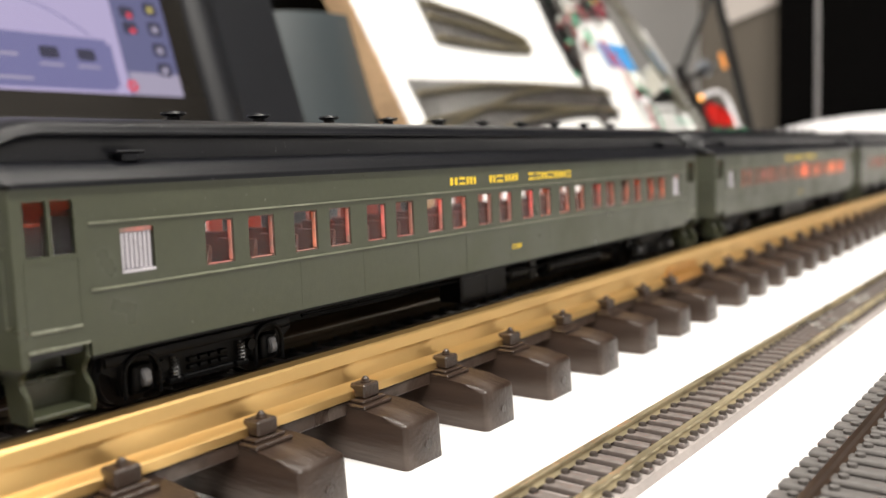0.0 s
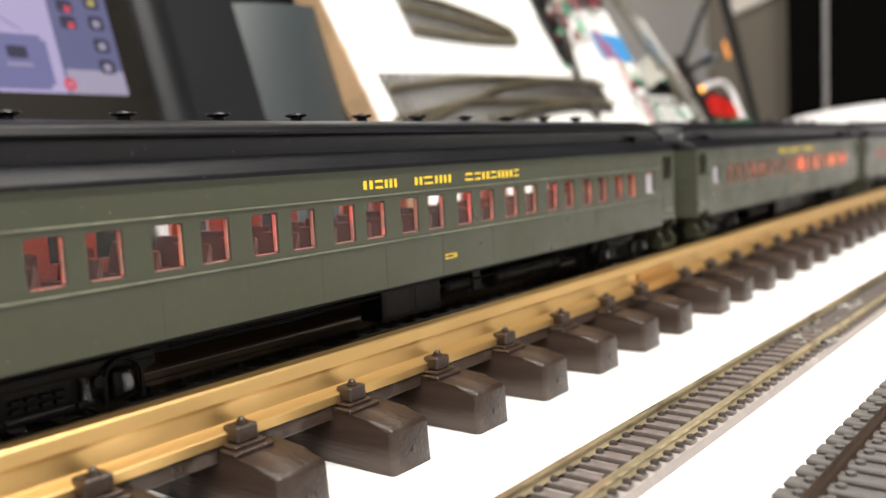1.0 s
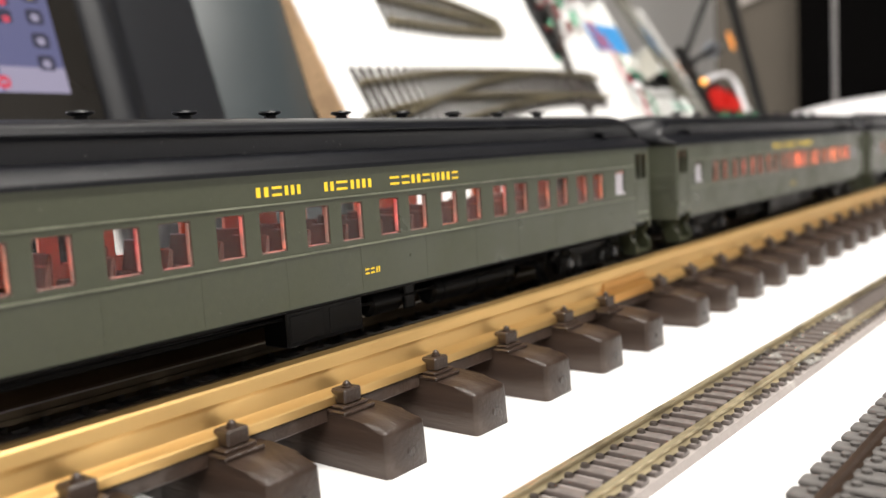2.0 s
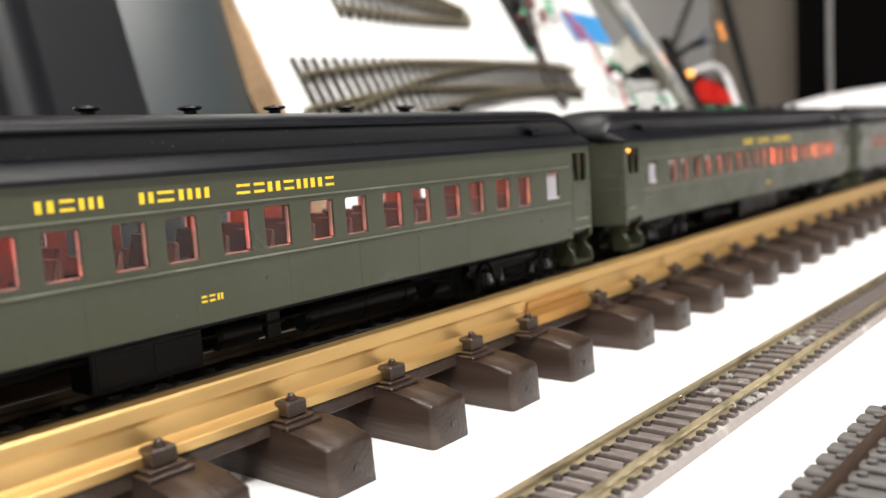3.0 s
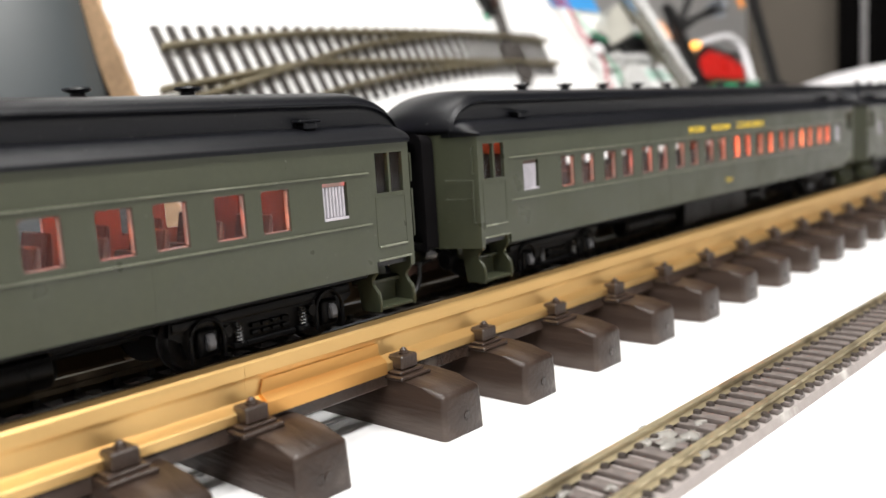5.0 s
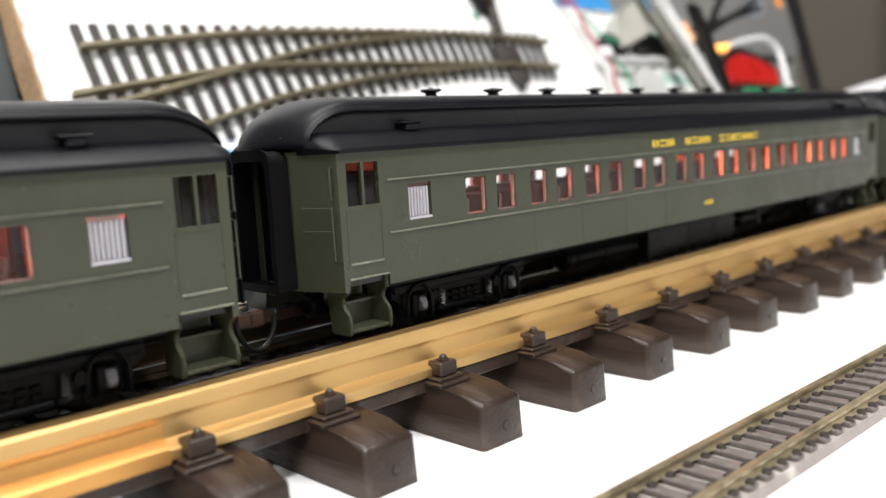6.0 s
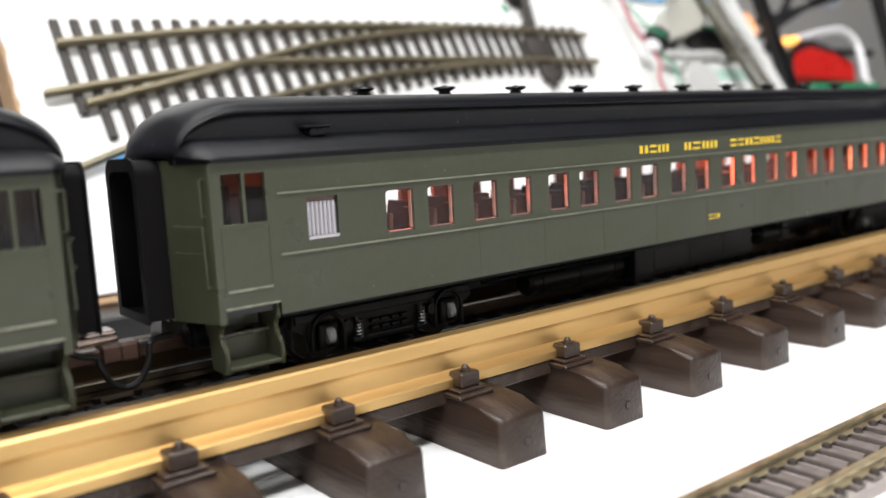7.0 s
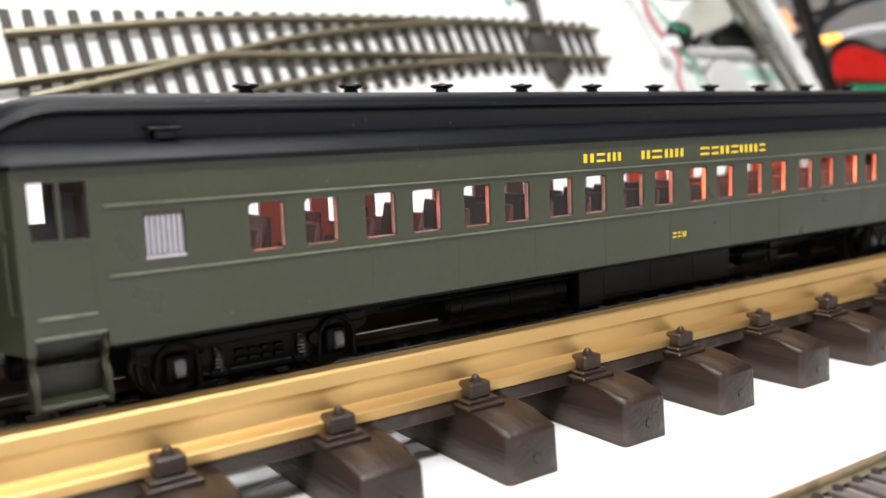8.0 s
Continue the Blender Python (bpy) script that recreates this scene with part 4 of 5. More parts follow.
                prism(bm, [(s * x, z) for x, z in ((14.4, 22.0), (15.5, 22.3), (15.75, 23.6), (15.2, 25.0), (14.4, 25.3))], "y", yj - 0.85, yj + 0.85)
                bmesh.ops.bevel(bm, geom=list(bm.edges), offset=0.22, segments=2, affect="EDGES")
                cp("journal_lid", bm, LID_SHINE, truck, "journal lid, paler grey for its highlight")
                bm = bmesh.new()
                ys = yc + q * 7.4
                coil = [Vector((s * 13.9 + 0.62 * math.cos(k * 1.05), ys + 0.62 * math.sin(k * 1.05), 22.0 + 0.105 * k)) for k in range(36)]
                tube(bm, coil, 0.2, 5)
                cp("spring", bm, SPRINGM, truck, "small grey coil spring")
                bm = bmesh.new()
                x0, x1 = sorted((s * 12.8, s * 14.3))
                box(bm, x0, x1, ys - 1.4, ys + 1.4, 21.0, 22.1, 0.25, 2)
                rod(bm, (s * 12.8, ys + q * 2.4, 24.6), (s * 14.2, ys + q * 2.4, 24.6), 1.05, 14)
                cp("spring_seat", bm, TRUCKB, truck)
                bm = bmesh.new()
                rod(bm, (s * 6.9, yj, 23.3), (s * 9.4, yj, 23.3), 5.2, 24)
                rod(bm, (s * 6.5, yj, 23.3), (s * 7.1, yj, 23.3), 5.9, 24)
                cp("wheel", bm, WHEEL, truck)
            bm = bmesh.new()
            x0, x1 = sorted((s * 12.8, s * 13.9))
            for k in range(4):
                for z in (22.6, 24.0):
                    box(bm, x0, x1, yc - 4.4 + 2.3 * k, yc - 2.6 + 2.3 * k, z, z + 0.9, 0.25, 2)
            box(bm, x0, x1, yc - 5.6, yc + 5.6, 21.0, 22.0, 0.2)
            cp("leaf_spring", bm, TRUCKB, truck)
        for q in (-1, 1):
            bm = bmesh.new()
            rod(bm, (-13, yc + q * 14.1, 23.3), (13, yc + q * 14.1, 23.3), 1.0, 8)
            cp("axle", bm, WHEEL, truck)
    return car


CAR_Y, CAR_PITCH = 0.1632, 0.297
coach(pose(CX * MM, CAR_Y, 0.018), tank_first=False)
second = coach(pose(CX * MM, CAR_Y + CAR_PITCH, 0.018), hot=120.0, emissive_head=False)
copy_thing(second, pose(CX * MM, CAR_Y + CAR_PITCH * 2, 0.018))
# the middle coach is lit more brightly
strip = [c for c in second.children if c.name.startswith("led_strip")][-1]
strip.material_slots[0].link = "OBJECT"
strip.material_slots[0].material = LED_B

# ---- leaning board with two turnouts ----
e1 = Vector((-0.018, 1, 0)).normalized()
e2 = Vector((-0.54, 0, 1))
e2 = (e2 - e1 * e1.dot(e2)).normalized()


def leaning(x, y, z, slope=0.54):
    up = Vector((-slope, 0, 1))
    up = (up - e1 * e1.dot(up)).normalized()
    m = Matrix((e1, up, e1.cross(up))).transposed().to_4x4()
    m.translation = (x, y, z)
    return m


BM = leaning(-0.2487, 0.472, 0)
board = thing("leaning_board", BM, "white-faced chipboard panel with raw brown edge, leaning back", "board")
bm = bmesh.new()
rnd = random.Random(12)
edge = [(0.3 + 1.3 * rnd.random() ** 2, 18.5 + 361.5 * k / 90) for k in range(91)]
prism(bm, edge + [(321, 380), (321, 18.5)], "z", -1.2, 0)
part("white_face", bm, BOARD, board)
bm = bmesh.new()
box(bm, 0, 321, 15.5, 380, -17.5, -1.25, 0.5)
part("chipboard_core", bm, CHIP, board, "raw brown chipboard core")

bm = bmesh.new()
box(bm, -292, -236, 440, 800, 0, 12.6, 0.8)
solid("board_plinth", bm, BLACK, "black plastic strip supporting the foot of the board", "strip")

T_PROF = [(-1.2, 1.9), (1.2, 1.9), (0.45, 2.5), (0.45, 3.6), (0.75, 4.0), (0.75, 5.0), (-0.75, 5.0), (-0.75, 4.0), (-0.45, 3.6), (-0.45, 2.5)]


def turnout(m, lines, ties, label):
    t = thing("turnout", m, label, "railway track", "turnouts on the board")
    for pts in lines:
        bm = bmesh.new()
        sweep(bm, smooth_line([(u, v, 0) for u, v in pts], 8), T_PROF)
        part("rail", bm, T_RAIL, t, smooth=25)
    for u, v0, v1, lean in ties:
        bm = bmesh.new()
        v = box(bm, -1.5, 1.5, 0, v1 - v0, 0.1, 2.0, 0.2)
        ob = part("tie", bm, T_TIE, t)
        ob.matrix_basis = pose(u * MM, v0 * MM, 0, 0, 0, lean)
    return t


TIES = []
for k in range(37):
    u = 19.5 + 7.3 * k
    f = k / 36
    top = 113.5 + 13.6 * f - 4.6 * f * f * f
    low = max(97.5 - 47 * max(0.0, (226 - u) / 226) ** 1.6, 82 - 1.3 * (u - 19))
    TIES.append((u, low, top + 5.0, 4.0 * (1 - f) - 1.0))
turn_one = turnout(BM, (
    [(16, 107.6), (85, 116.6), (150, 120.6), (220, 122.4), (289, 121.2)],
    [(8, 88.2), (58, 96.8), (84, 101.0), (120, 102.6), (180, 104.1), (235, 104.9), (289, 104.6)],
    [(20, 84.0), (50, 92.0), (84, 101.3), (120, 110.6), (165, 118.0), (196, 121.2)],
    [(12, 60.5), (40, 70.5), (66, 79.0), (92, 86.2), (120, 91.5), (150, 96.4), (190, 101.0), (225, 103.4)]), TIES,
    "grey-brown turnout with black ties hung on the white board")
bm = bmesh.new()
box(bm, 241, 260, 107, 118.5, 0.5, 3.2, 1.2, 2)
box(bm, 244, 257, 93.5, 103, 0.5, 3.2, 1.2, 2)
box(bm, 247, 252, 90, 128, 0.5, 2.8, 0.6)
part("throw_bar", bm, T_TIE, turn_one)
bm = bmesh.new()
tube(bm, smooth_line([(250, 124, 3), (251, 140, 5), (256, 170, 8), (262, 215, 9)], 6), 2.6, 8)
part("lever", bm, T_TIE, turn_one, "black switch lever")
TIES2 = []
for k in range(17):
    TIES2.append((68 + 7.2 * k, 147 + 3.5 * k / 16 - 2 * math.sin(k / 16 * 3.1), 186 - 21 * k / 16, -1.0))
turnout(BM, (
    [(66, 151), (125, 150.5), (186, 153)], [(66, 167), (125, 163), (186, 157)], [(66, 176), (110, 175), (150, 169), (184, 161)]), TIES2,
    "shorter grey-brown turnout fixed higher on the board")

# ---- packet standing against the board ----
packet = thing("blue_white_packet", BM, "blue, cream and red printed packet fixed to the board", "packet")
for nm, v0, v1, mt in (("red_band", 24, 26.5, RED), ("cream_band", 26.5, 44, WHITEC), ("blue_band", 44, 62, BLUE)):
    bm = bmesh.new()
    box(bm, 24, 97, v0, v1, 0.2, 6.5, 0.3)
    part(nm, bm, mt, packet)

# ---- tablet and folders ----
tab = thing("tablet", leaning(-0.3175, 0.3625, 0.0775, 0.3), "black tablet leaning back, showing a lilac train-control screen", "tablet")
bm = bmesh.new()
box(bm, -180, -2.2, 2.5, 122, -9, 0, 1.5, 2)
part("body", bm, BEZEL, tab)
UI = dict(bg=glow("screen_lilac", (0.36, 0.32, 0.52), 1.15), panel=glow("screen_blue", (0.17, 0.17, 0.37), 0.9), col=glow("screen_column", (0.12, 0.125, 0.26), 0.95), ink=glow("screen_ink", (0.04, 0.04, 0.08), 0.8), red=glow("screen_red", (0.6, 0.05, 0.09), 1.1), yel=glow("screen_yellow", (0.5, 0.42, 0.12), 0.9), lt=glow("screen_light", (0.40, 0.37, 0.52), 0.85))
for m_ in UI.values():
    b_ = m_.node_tree.nodes["Principled BSDF"]
    b_.inputs["Base Color"].default_value, b_.inputs["Roughness"].default_value = (0.01, 0.01, 0.012, 1), 0.2


def ui(name, x0, x1, y0, y1, z, mt, round_=0.0):
    bm = bmesh.new()
    box(bm, x0, x1, y0, y1, z, z + 0.06)
    if round_:
        bmesh.ops.bevel(bm, geom=[e for e in bm.edges if abs(e.verts[0].co.z - e.verts[1].co.z) > 0.01], offset=round_, segments=4, affect="EDGES")
    return part(name, bm, mt, tab, smooth=0)


ui("screen", -168, -15.3, 13.6, 112, 0.05, UI["bg"])
ui("screen_column", -42, -15.3, 13.6, 112, 0.13, UI["col"])
ui("screen_column_foot", -41, -15.3, 13.6, 24, 0.2, UI["lt"])
ui("screen_panel", -160, -46.5, 15.0, 37.5, 0.13, UI["panel"], 2.0)
for k, v in enumerate((25.9, 35.2, 45.1, 54.4, 63.5)):
    ui("screen_icon", -25.5, -18.5, v - 3.2, v + 3.2, 0.2, UI["ink"], 0.8)
    bm = bmesh.new()
    rod(bm, (-22, v - 0.3, 0.28), (-22, v - 0.3, 0.34), 1.7, 10)
    part("screen_icon_mark", bm, UI["yel"] if k >= 3 else UI["lt"], tab)
for v in (43.2, 50.2):
    ui("screen_icon", -38, -31, v - 1.5, v + 4, 0.2, UI["ink"], 0.6)
    bm = bmesh.new()
    rod(bm, (-33.5, v, 0.28), (-33.5, v, 0.34), 1.5, 10)
    part("screen_icon_mark", bm, UI["red"], tab)
for xx in (-79, -63):
    ui("screen_button", xx, xx + 8, 27.5, 32.5, 0.2, UI["ink"], 0.5)
    ui("screen_text_bar", xx - 1, xx + 9, 24.4, 25.4, 0.2, UI["lt"])
ui("screen_text_bar", -100, -88, 27.5, 28.8, 0.2, UI["lt"])
ui("screen_text_bar", -99, -84, 18.0, 19.2, 0.2, UI["lt"])
bm = bmesh.new()
rod(bm, (-40.6, 17.6, 0.2), (-40.6, 17.6, 0.3), 2.7, 20)
part("screen_stop_button", bm, UI["red"], tab)
ui("screen_stop_bar", -42, -39.2, 17.1, 18.1, 0.32, UI["lt"])
bm = bmesh.new()
tube(bm, smooth_line([(-150, 58, 0.2), (-110, 57, 0.2), (-75, 50, 0.2), (-55, 39, 0.2)], 6), 0.25, 6)
part("screen_curve", bm, UI["panel"], tab)

binder = thing("ring_binder", leaning(-0.291, 0.364, 0, 0.32), "charcoal ring binder leaning behind the train", "binder")
bm = bmesh.new()
pts = [(-4 + 60 * k / 30, 3.5 * math.sin(math.pi * min(1, k / 9)) - 0.04 * k) for k in range(31)]
prism(bm, pts + [(56, -16), (-4, -16)], "y", 0, 255)
part("cover", bm, CHARCOAL, binder, smooth=60)
bm = bmesh.new()
box(bm, -2, 52, 4, 250, -14, -3)
folder = thing("slate_folder", leaning(-0.291, 0.364, 0, 0.32), "slate blue-grey card folder leaning beside the board", "folder")
part("paper_stack", bm, WHITEC, binder).location = (0, 0, -0.014)
bm = bmesh.new()
pts = [(52 + 54.5 * k / 30, -4.0 + 9.5 * (1 - (1 - k / 30) ** 2)) for k in range(31)]
prism(bm, pts + [(x, z - 1.2) for x, z in pts[::-1]], "y", 0, 147)
part("front_cover", bm, SLATE, folder, smooth=60)
bm = bmesh.new()
box(bm, 53, 106, 0, 147, -8.5, -7.3, 0.2)
part("back_cover", bm, SLATE, folder)
bm = bmesh.new()
box(bm, -440, -410, 330, 640, 0, 232, 3)
solid("dark_display", bm, GLASSB, "switched-off black display standing behind the folders", "display")

# ---- far end of the bench: dark cabinet, post, white hood ----
cab = thing("black_cabinet", pose(0, 0, -0.76), "tall matt black cabinet beyond the bench", "cabinet")
bm = bmesh.new()
box(bm, -434, 900, 1705, 2150, 0, 2300, 3)
part("body", bm, DARKDOOR, cab)
for x0, x1 in ((-430, 236), (240, 896)):
    bm = bmesh.new()
    box(bm, x0, x1, 1690, 1704, 20, 2290, 2)
    part("door", bm, DARKDOOR, cab)
bm = bmesh.new()
rod(bm, (-254, 1215, 0), (-254, 1215, 900), 3.3, 24)
post = solid("metal_post", bm, POSTM, "polished steel post standing on the bench", "post")
bm = bmesh.new()
rod(bm, (-254, 1215, 0), (-254, 1215, 4), 18, 24)
part("foot_plate", bm, POSTM, post)
bm = bmesh.new()
box(bm, -585, -436, 1730, 1760, -760, 1500, 2)
solid("beige_partition", bm, WALLB, "beige-grey partition panel beside the cabinet", "partition")
bm = bmesh.new()
prism(bm, [(-536, 287), (-437, 316), (-437, 620), (-536, 620)], "y", 1722, 1726)
solid("paper_sheet", bm, PAPERM, "pale paper sheet hung high on the partition", "paper sheet")
bm = bmesh.new()
bmesh.ops.create_uvsphere(bm, u_segments=48, v_segments=24, radius=1)
for v in bm.verts:
    sx = abs(v.co.x) ** 0.85 * (1 if v.co.x > 0 else -1)
    sz = abs(v.co.z) ** 0.8 * (1 if v.co.z > 0 else -1)
    v.co = Vector((sx * 176, v.co.y * 70, 46 + sz * 46))
solid("white_hood", bm, WHITEP, "glossy white domed plastic hood", "plastic hood", pose(-0.13, 1.115, 0.0), smooth=60)

# ---- clutter beyond the board ----


def bar(bm, p, q, w, d):
    p, q = Vector(p), Vector(q)
    ax = (q - p).normalized()
    a = Vector((0, 1, 0))
    a = (a - ax * ax.dot(a)).normalized()
    b = ax.cross(a)
    ends = [[bm.verts.new(c + a * i * w / 2 + b * j * d / 2) for i, j in ((-1, -1), (1, -1), (1, 1), (-1, 1))] for c in (p, q)]
    for k in range(4):
        bm.faces.new((ends[0][k], ends[0][(k + 1) % 4], ends[1][(k + 1) % 4], ends[1][k]))
    bm.faces.new(ends[0][::-1])
    bm.faces.new(ends[1])


bm = bmesh.new()
box(bm, 326, 446, 8, 150, -6, -3, 0.4)
solid("foam_sheet", bm, WHITEC, "white foam sheet leaning beside the board", "foam sheet", BM)
pk = thing("card_packet", BM, "white card packet with a blue band, leaning at the back", "packet")
bm = bmesh.new()
box(bm, 322, 384, 0, 205, -2.9, 0.4, 0.3)
part("card", bm, WHITEC, pk)
bm = bmesh.new()
box(bm, 322.5, 383.5, 151, 178, 0.4, 0.6)
part("blue_band", bm, BLUE, pk, "bright blue printed band")
kit = thing("small_carton", BM, "white carton with pale green print", "box")
bm = bmesh.new()
box(bm, 362, 434, 0, 103, 0.6, 8, 0.8)
part("box", bm, WHITEC, kit)
for v0, u1 in ((94.5, 415), (90.5, 428)):
    bm = bmesh.new()
    box(bm, 380, u1, v0, v0 + 2.6, 8.0, 8.2)
    part("print_bar", bm, GREENP, kit)
bm = bmesh.new()
prism(bm, [(340, 60), (378, 60), (378, 94), (366, 101), (358, 99), (344, 86)], "z", 8.2, 12)
solid("grey_wedge", bm, PALEG, "pale grey plastic wedge standing on end", "wedge", BM)
mech = thing("gear_motor", BM, "grey-beige motor block with black gear train", "motor")
bm = bmesh.new()
fs = prism(bm, [(350, 114), (353, 128), (366, 141), (400, 154), (409, 143), (388, 125)], "z", 0.8, 12)
bmesh.ops.bevel(bm, geom=list({e for f in fs for e in f.edges}), offset=0.4, segments=1, affect="EDGES")
part("housing", bm, BEIGEP, mech, "beige plastic motor housing")
bm = bmesh.new()
rod(bm, (343, 122, 6), (358, 116, 6), 6.0, 16)
part("motor_can", bm, BLACK, mech)
for k in range(5):
    bm = bmesh.new()
    rod(bm, (386 + 8.2 * k, 123 - 0.6 * k, -1), (386 + 8.2 * k, 123 - 0.6 * k, 8), 6.4, 14)
    rod(bm, (386 + 8.2 * k, 123 - 0.6 * k, 8), (386 + 8.2 * k, 123 - 0.6 * k, 10), 1.6, 10)
    part("gear", bm, BLACK, mech)
bm = bmesh.new()
box(bm, 406, 442, 128, 134, 1, 4, 0.4)
part("circuit_board", bm, PCB, mech)
bm = bmesh.new()
tube(bm, smooth_line([(346, 107, 8), (366, 105, 10), (388, 106, 10), (398, 104, 9)], 6), 3.2, 10)
part("roller", bm, PALEG, mech)
for pts in ([(399, 150), (416, 155), (407, 134), (395, 131)], [(413, 145), (431, 148), (430, 133), (410, 132)]):
    bm = bmesh.new()
    prism(bm, pts, "z", 2, 5)
    part("cover_plate", bm, ALU, mech, "pale metal cover plate")
bm = bmesh.new()
prism(bm, [(412, 120), (424, 123), (429, 104), (408, 103)], "z", 1, 9)
part("mounting_block", bm, TAUPE, mech)
bm = bmesh.new()
bar(bm, (-219, 871, 0), (-386, 869, 245), 10, 5)
taupe_strip = solid("grey_metal_strip", bm, TAUPE, "dark grey-brown metal strip leaning among the parts", "metal strip")
for off in (-4.4, 4.4):
    bm = bmesh.new()
    bar(bm, (-216.4, 871 + off, 1.5), (-383.4, 869 + off, 246.5), 1.2, 2)
    part("bright_edge", bm, STEEL, taupe_strip, "bare metal edge of the strip")
bm = bmesh.new()
bar(bm, (-231, 896, 0), (-353, 922.4, 179), 8, 5)
solid("silver_strip", bm, ALU, "silver metal strip leaning among the parts", "metal strip")
bm = bmesh.new()
bar(bm, (-229, 877, 0), (-328, 958, 143), 9, 6)
solid("black_strip", bm, BLACK, "black plastic strip leaning across the parts", "plastic strip")
stand = thing("folding_stand", pose(0, 0, 0), "black folding A-frame stand with crossed struts", "stand")
for p, q, r in (((-296, 1152, 0), (-338, 1097, 245), 7), ((-396, 985, 0), (-338, 1097, 245), 4.5), ((-350, 985, 128), (-334, 1080, 150), 3.6), ((-350, 990, 117), (-340, 1085, 158), 3.6), ((-335, 1015, 108), (-322, 1110, 106), 4.0)):
    bm = bmesh.new()
    rod(bm, p, q, r * 0.75, 10)
    part("strut", bm, BLACK, stand)
bm = bmesh.new()
tube(bm, smooth_line([(-330, 1109, 152), (-332, 1107, 160), (-334, 1104, 170)], 4), 2.0, 10)
part("marker_lamp", bm, glow("marker_amber", (1.0, 0.36, 0.06), 0.4), stand, "small amber lamp fixed to the leg")
bm = bmesh.new()
rod(bm, (-352, 1096, 154), (-352, 1102, 154), 7, 20)
rod(bm, (-352, 1102, 154), (-352, 1106, 154), 9, 20)
part("knob", bm, PALEB, stand, "pale blue-grey clamp knob")
red = thing("red_block", BM, "glossy red plastic wedge block", "block")
bm = bmesh.new()
fs = prism(bm, [(470, 90), (477, 103), (488, 110), (510, 115), (536, 111), (559, 101), (548, 87)], "z", -4, 12)
bmesh.ops.bevel(bm, geom=list({e for f in fs for e in f.edges}), offset=1.0, segments=2, affect="EDGES")
part("wedge", bm, RED, red)
bm = bmesh.new()
tube(bm, smooth_line([(468, 92, 8), (477, 106, 9), (492, 114, 9), (512, 119, 9), (538, 115, 8), (562, 104, 7)], 5), 3.0, 8)
part("black_trim", bm, BLACK, red, "black rubber trim along the top edge")
bm = bmesh.new()
box(bm, 484, 580, 0, 86, -6, 12, 1)
solid("green_box", bm, PCB, "dark green box below the red block", "box", BM)
cable = thing("lit_cable", BM, "thick white cable bent in an arch with a glowing amber tip", "cable")
bm = bmesh.new()
tube(bm, smooth_line([(511, 125.5, 4), (550, 133, 4), (590, 137, 4), (602, 125, 4), (593, 106, 4), (580, 87, 6), (590, 40, 10), (590, 0, 12)], 8), 2.7, 12)
part("sleeve", bm, WHITEP, cable)
bm = bmesh.new()
tube(bm, smooth_line([(484, 122, 4), (498, 124, 4), (511, 125.5, 4)], 4), 2.7, 12)
part("lamp_tip", bm, glow("amber_lamp", (1.0, 0.42, 0.08), 3.0), cable, "glowing amber lamp tip")
bm = bmesh.new()
tube(bm, smooth_line([(466, 130, 2), (467, 138, 2), (465, 146, 2)], 4), 2.4, 10)
solid("amber_tube_lamp", bm, glow("amber_tube", (1.0, 0.46, 0.22), 0.45), "small amber glowing tube beside the black strip", "lamp", BM)
loom = thing("wire_loom", BM, "red, green and grey wires with a white plug", "wires")
for nm, mt, pts, r in (("red_wire", REDWIRE, [(322, 160, 9), (326, 141, 9), (327, 126, 8), (332, 114, 8)], 1.1), ("red_wire", REDWIRE, [(330, 107, 11), (330, 98, 11), (323, 88, 11), (322, 60, 11)], 0.9),
                       ("green_wire", GREENWIRE, [(330, 140, 9), (336, 126, 10), (346, 117, 12)], 0.8), ("green_wire", GREENWIRE, [(334, 106, 11), (340, 96, 12), (336, 84, 12)], 0.6),
                       ("grey_wire", GREYP, [(330, 142, 10), (350, 137, 14), (372, 143, 16)], 1.0), ("grey_wire", GREYP, [(338, 104, 12), (343, 92, 12), (341, 70, 12)], 0.8)):
    bm = bmesh.new()
    tube(bm, smooth_line(pts, 6), r, 8)
    part(nm, bm, mt, loom)
bm = bmesh.new()
box(bm, 327, 336, 107, 114, 8.5, 13, 0.8)
part("plug", bm, WHITEP, loom)
chassis = thing("circuit_strip", BM, "dark circuit strip with red and green parts, hung on the board", "electronics")
bm = bmesh.new()
fs = prism(bm, [(243, 140), (251, 138), (260, 156), (268, 176), (281, 196), (286, 240), (300, 300), (244, 300), (238, 235), (246, 205), (240, 176)], "z", 0.2, 4)
bmesh.ops.bevel(bm, geom=list({e for f in fs for e in f.edges}), offset=0.5, segments=1, affect="EDGES")
part("base", bm, BLACK, chassis)
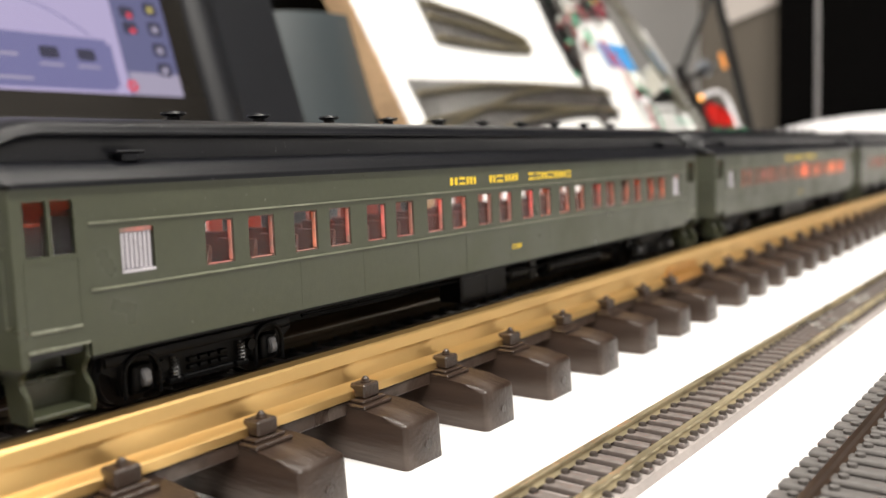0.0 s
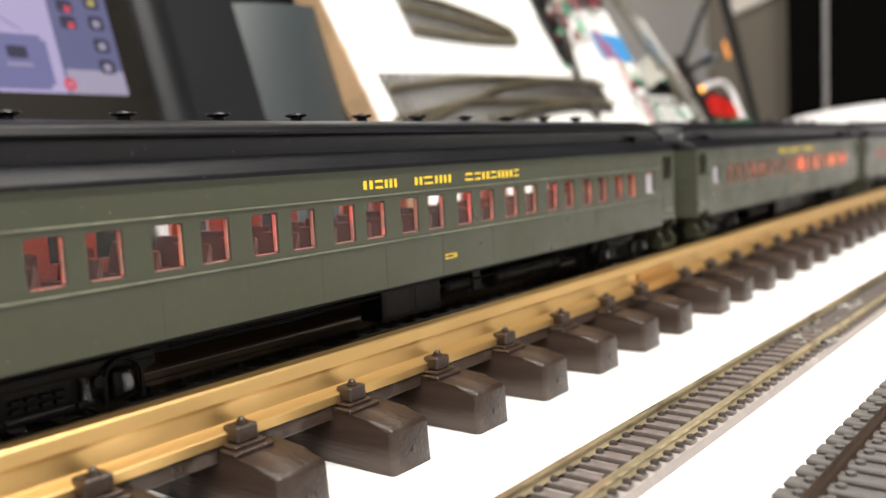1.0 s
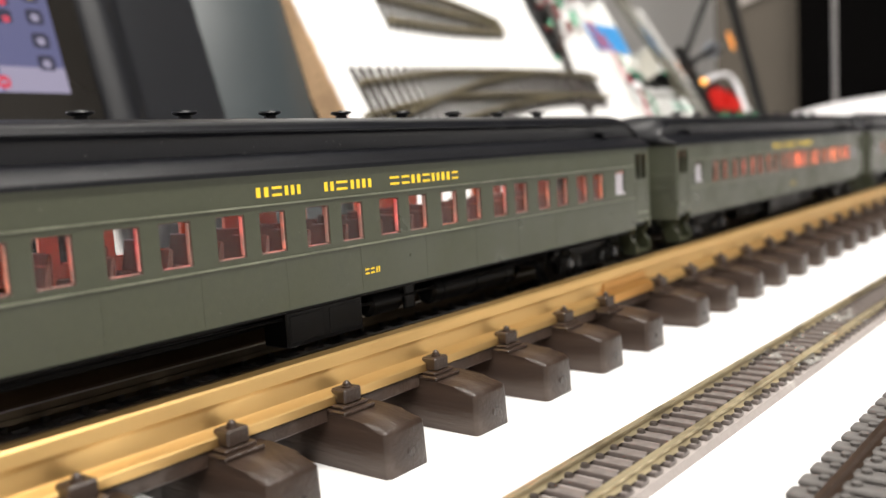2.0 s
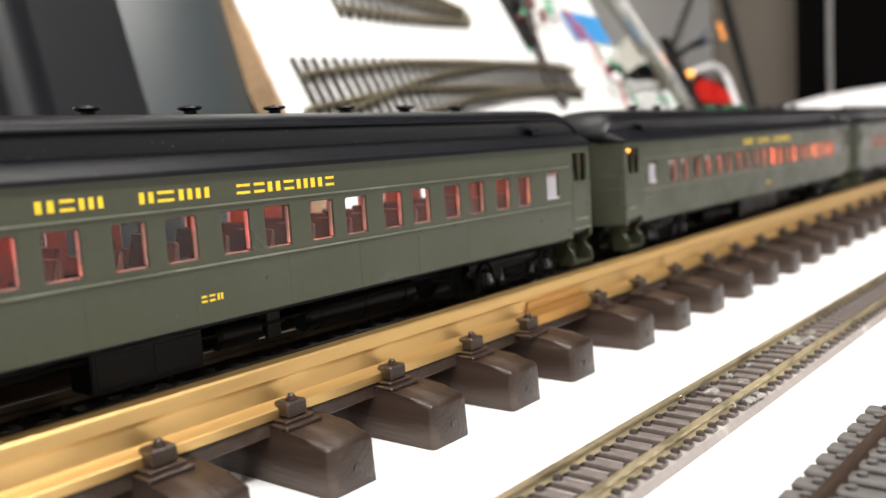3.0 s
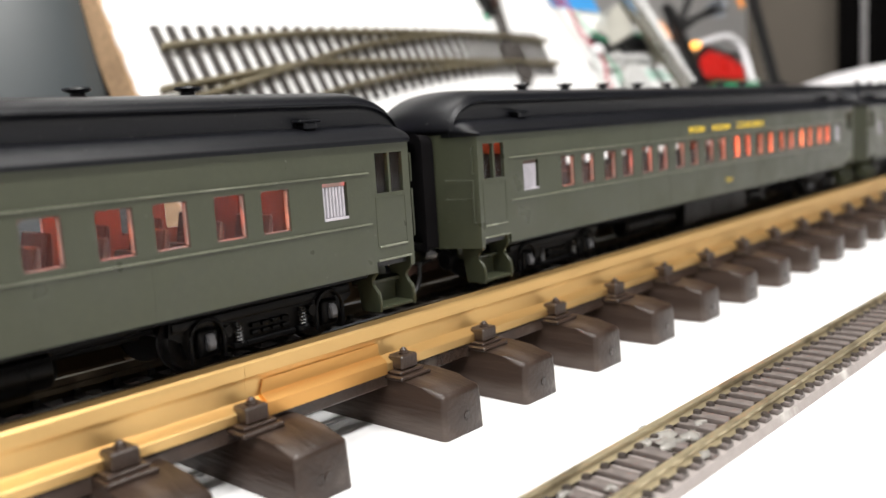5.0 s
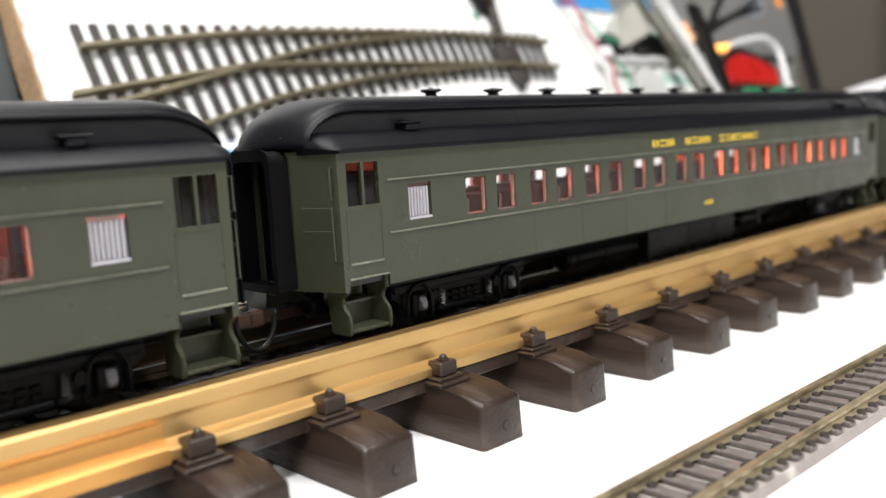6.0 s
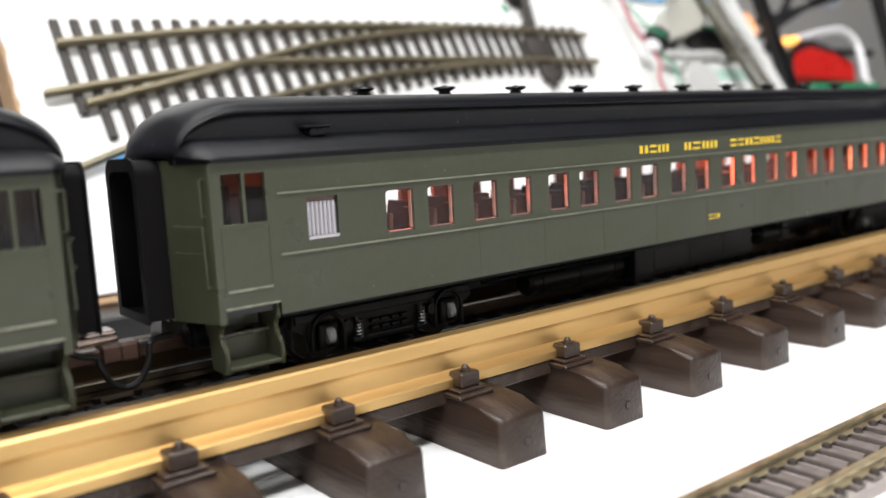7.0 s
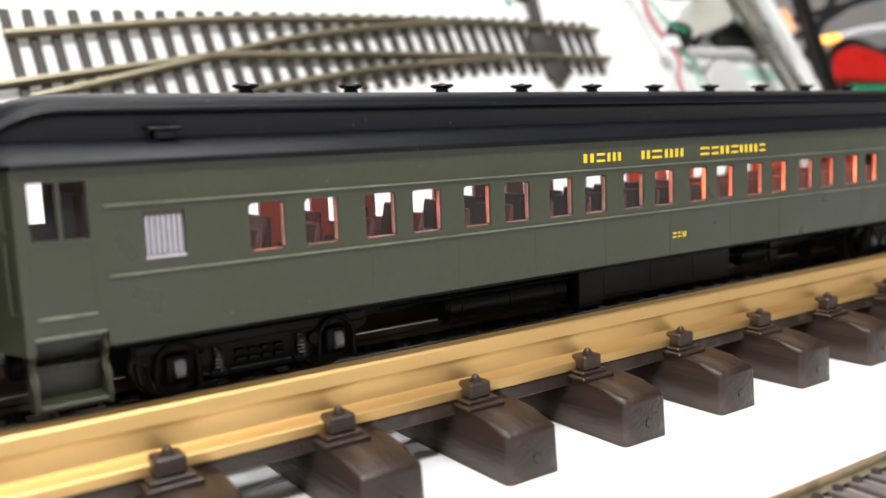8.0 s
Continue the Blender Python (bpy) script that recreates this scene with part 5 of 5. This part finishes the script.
for nm, mt, p, q, w, lab in (("capacitor", GREENWIRE, (286, 198), (283, 183), 4.4, "small green capacitor"), ("capacitor", GREENWIRE, (296, 180), (293, 167), 4.4, "small green capacitor"),
                             ("relay", REDBROWN, (272, 184), (269, 170), 5.5, "dark red relay"), ("relay", REDBROWN, (279, 169), (276, 159), 4.5, "dark red relay"), ("relay", REDBROWN, (304, 206), (312, 194), 4.5, "dark red relay"),
                             ("plug", WHITEP, (308, 187), (313, 172), 6.0, "white plug"), ("plug", GREYP, (264, 190), (262, 180), 3.5, ""), ("resistor", BEIGEP, (287, 172), (285, 162), 2.6, ""),
                             ("resistor", TAUPE, (296, 163), (288, 160), 2.6, ""), ("resistor", GREYP, (296, 205), (291, 194), 3.0, ""), ("choke", BLACK, (318, 212), (340, 206), 7.0, ""), ("choke", BLACK, (340, 207), (362, 205), 7.0, ""),
                             ("resistor", REDBROWN, (300, 218), (310, 214), 3.5, ""), ("terminal", YELLOW, (348, 220), (356, 219), 3.0, "yellow terminal"), ("choke", BLACK, (262, 222), (274, 240), 6.0, ""), ("capacitor", GREENWIRE, (286, 226), (294, 214), 3.6, "small green capacitor"),
                             ("relay", REDBROWN, (322, 226), (334, 220), 5.0, "dark red relay"), ("plug", GREYP, (300, 240), (310, 230), 4.5, "")):
    bm = bmesh.new()
    pv, qv = Vector((*p, 6.5)), Vector((*q, 6.5))
    d = (qv - pv).normalized() * 0.8
    rod(bm, pv, pv + d, w * 0.4, 12, w * 0.5)
    rod(bm, pv + d, qv - d, w * 0.5, 12)
    rod(bm, qv - d, qv, w * 0.5, 12, w * 0.4)
    part(nm, bm, mt, chassis, lab)
rnd = random.Random(31)
for k in range(46):
    if k < 24:
        f = k / 23
        u, v = 246 + 30 * f + rnd.uniform(-13, 15), 138 + 92 * f + rnd.uniform(-6, 6)
    else:
        f = (k - 24) / 21
        u, v = 278 + 92 * f + rnd.uniform(-5, 5), 203 + 16 * f + rnd.uniform(-10, 12)
    nm, mt = rnd.choice((("chip", BLACK), ("chip", BLACK), ("chip", COPPERB), ("coil", TAUPE), ("coil", GREYP), ("relay", REDBROWN), ("capacitor", GREENWIRE), ("terminal", BEIGEP)))
    bm = bmesh.new()
    w, h = rnd.uniform(2.0, 5.5), rnd.uniform(2.0, 4.5)
    if nm in ("chip", "relay", "terminal"):
        box(bm, -w, w, -h * 0.6, h * 0.6, 0, rnd.uniform(2.5, 5.0), 0.4, 2)
    else:
        rod(bm, (-w, 0, 2), (-w + 0.6, 0, 2), h * 0.35, 12, h * 0.5)
        rod(bm, (-w + 0.6, 0, 2), (w, 0, 2), h * 0.5, 12)
    ob = part(nm, bm, mt, chassis)
    ob.matrix_basis = pose(u * MM, v * MM, 0.0038, 0, 0, rnd.uniform(20, 110))
for k in range(7):
    bm = bmesh.new()
    u, v = 262 + 14 * k, 190 + 4 * k
    tube(bm, smooth_line([(u, v, 6), (u + rnd.uniform(-8, 8), v + rnd.uniform(-14, 4), 11), (u + rnd.uniform(6, 18), v + rnd.uniform(-12, 8), 9), (u + rnd.uniform(14, 26), v + rnd.uniform(0, 18), 6)], 6), 0.8, 7)
    part("lead", bm, rnd.choice((BLACK, REDWIRE, TAUPE, BLACK)), chassis)
bm = bmesh.new()
tube(bm, smooth_line([(312, 176, 6), (317, 170, 7), (321, 158, 6), (325, 148, 5)], 6), 1.5, 8)
part("lead", bm, REDWIRE, chassis, "dark red wire lead")
bm = bmesh.new()
box(bm, -376, -325, 446, 492, 0, 48, 1.5)
solid("green_case", bm, PCB, "green plastic case behind the folder", "case")
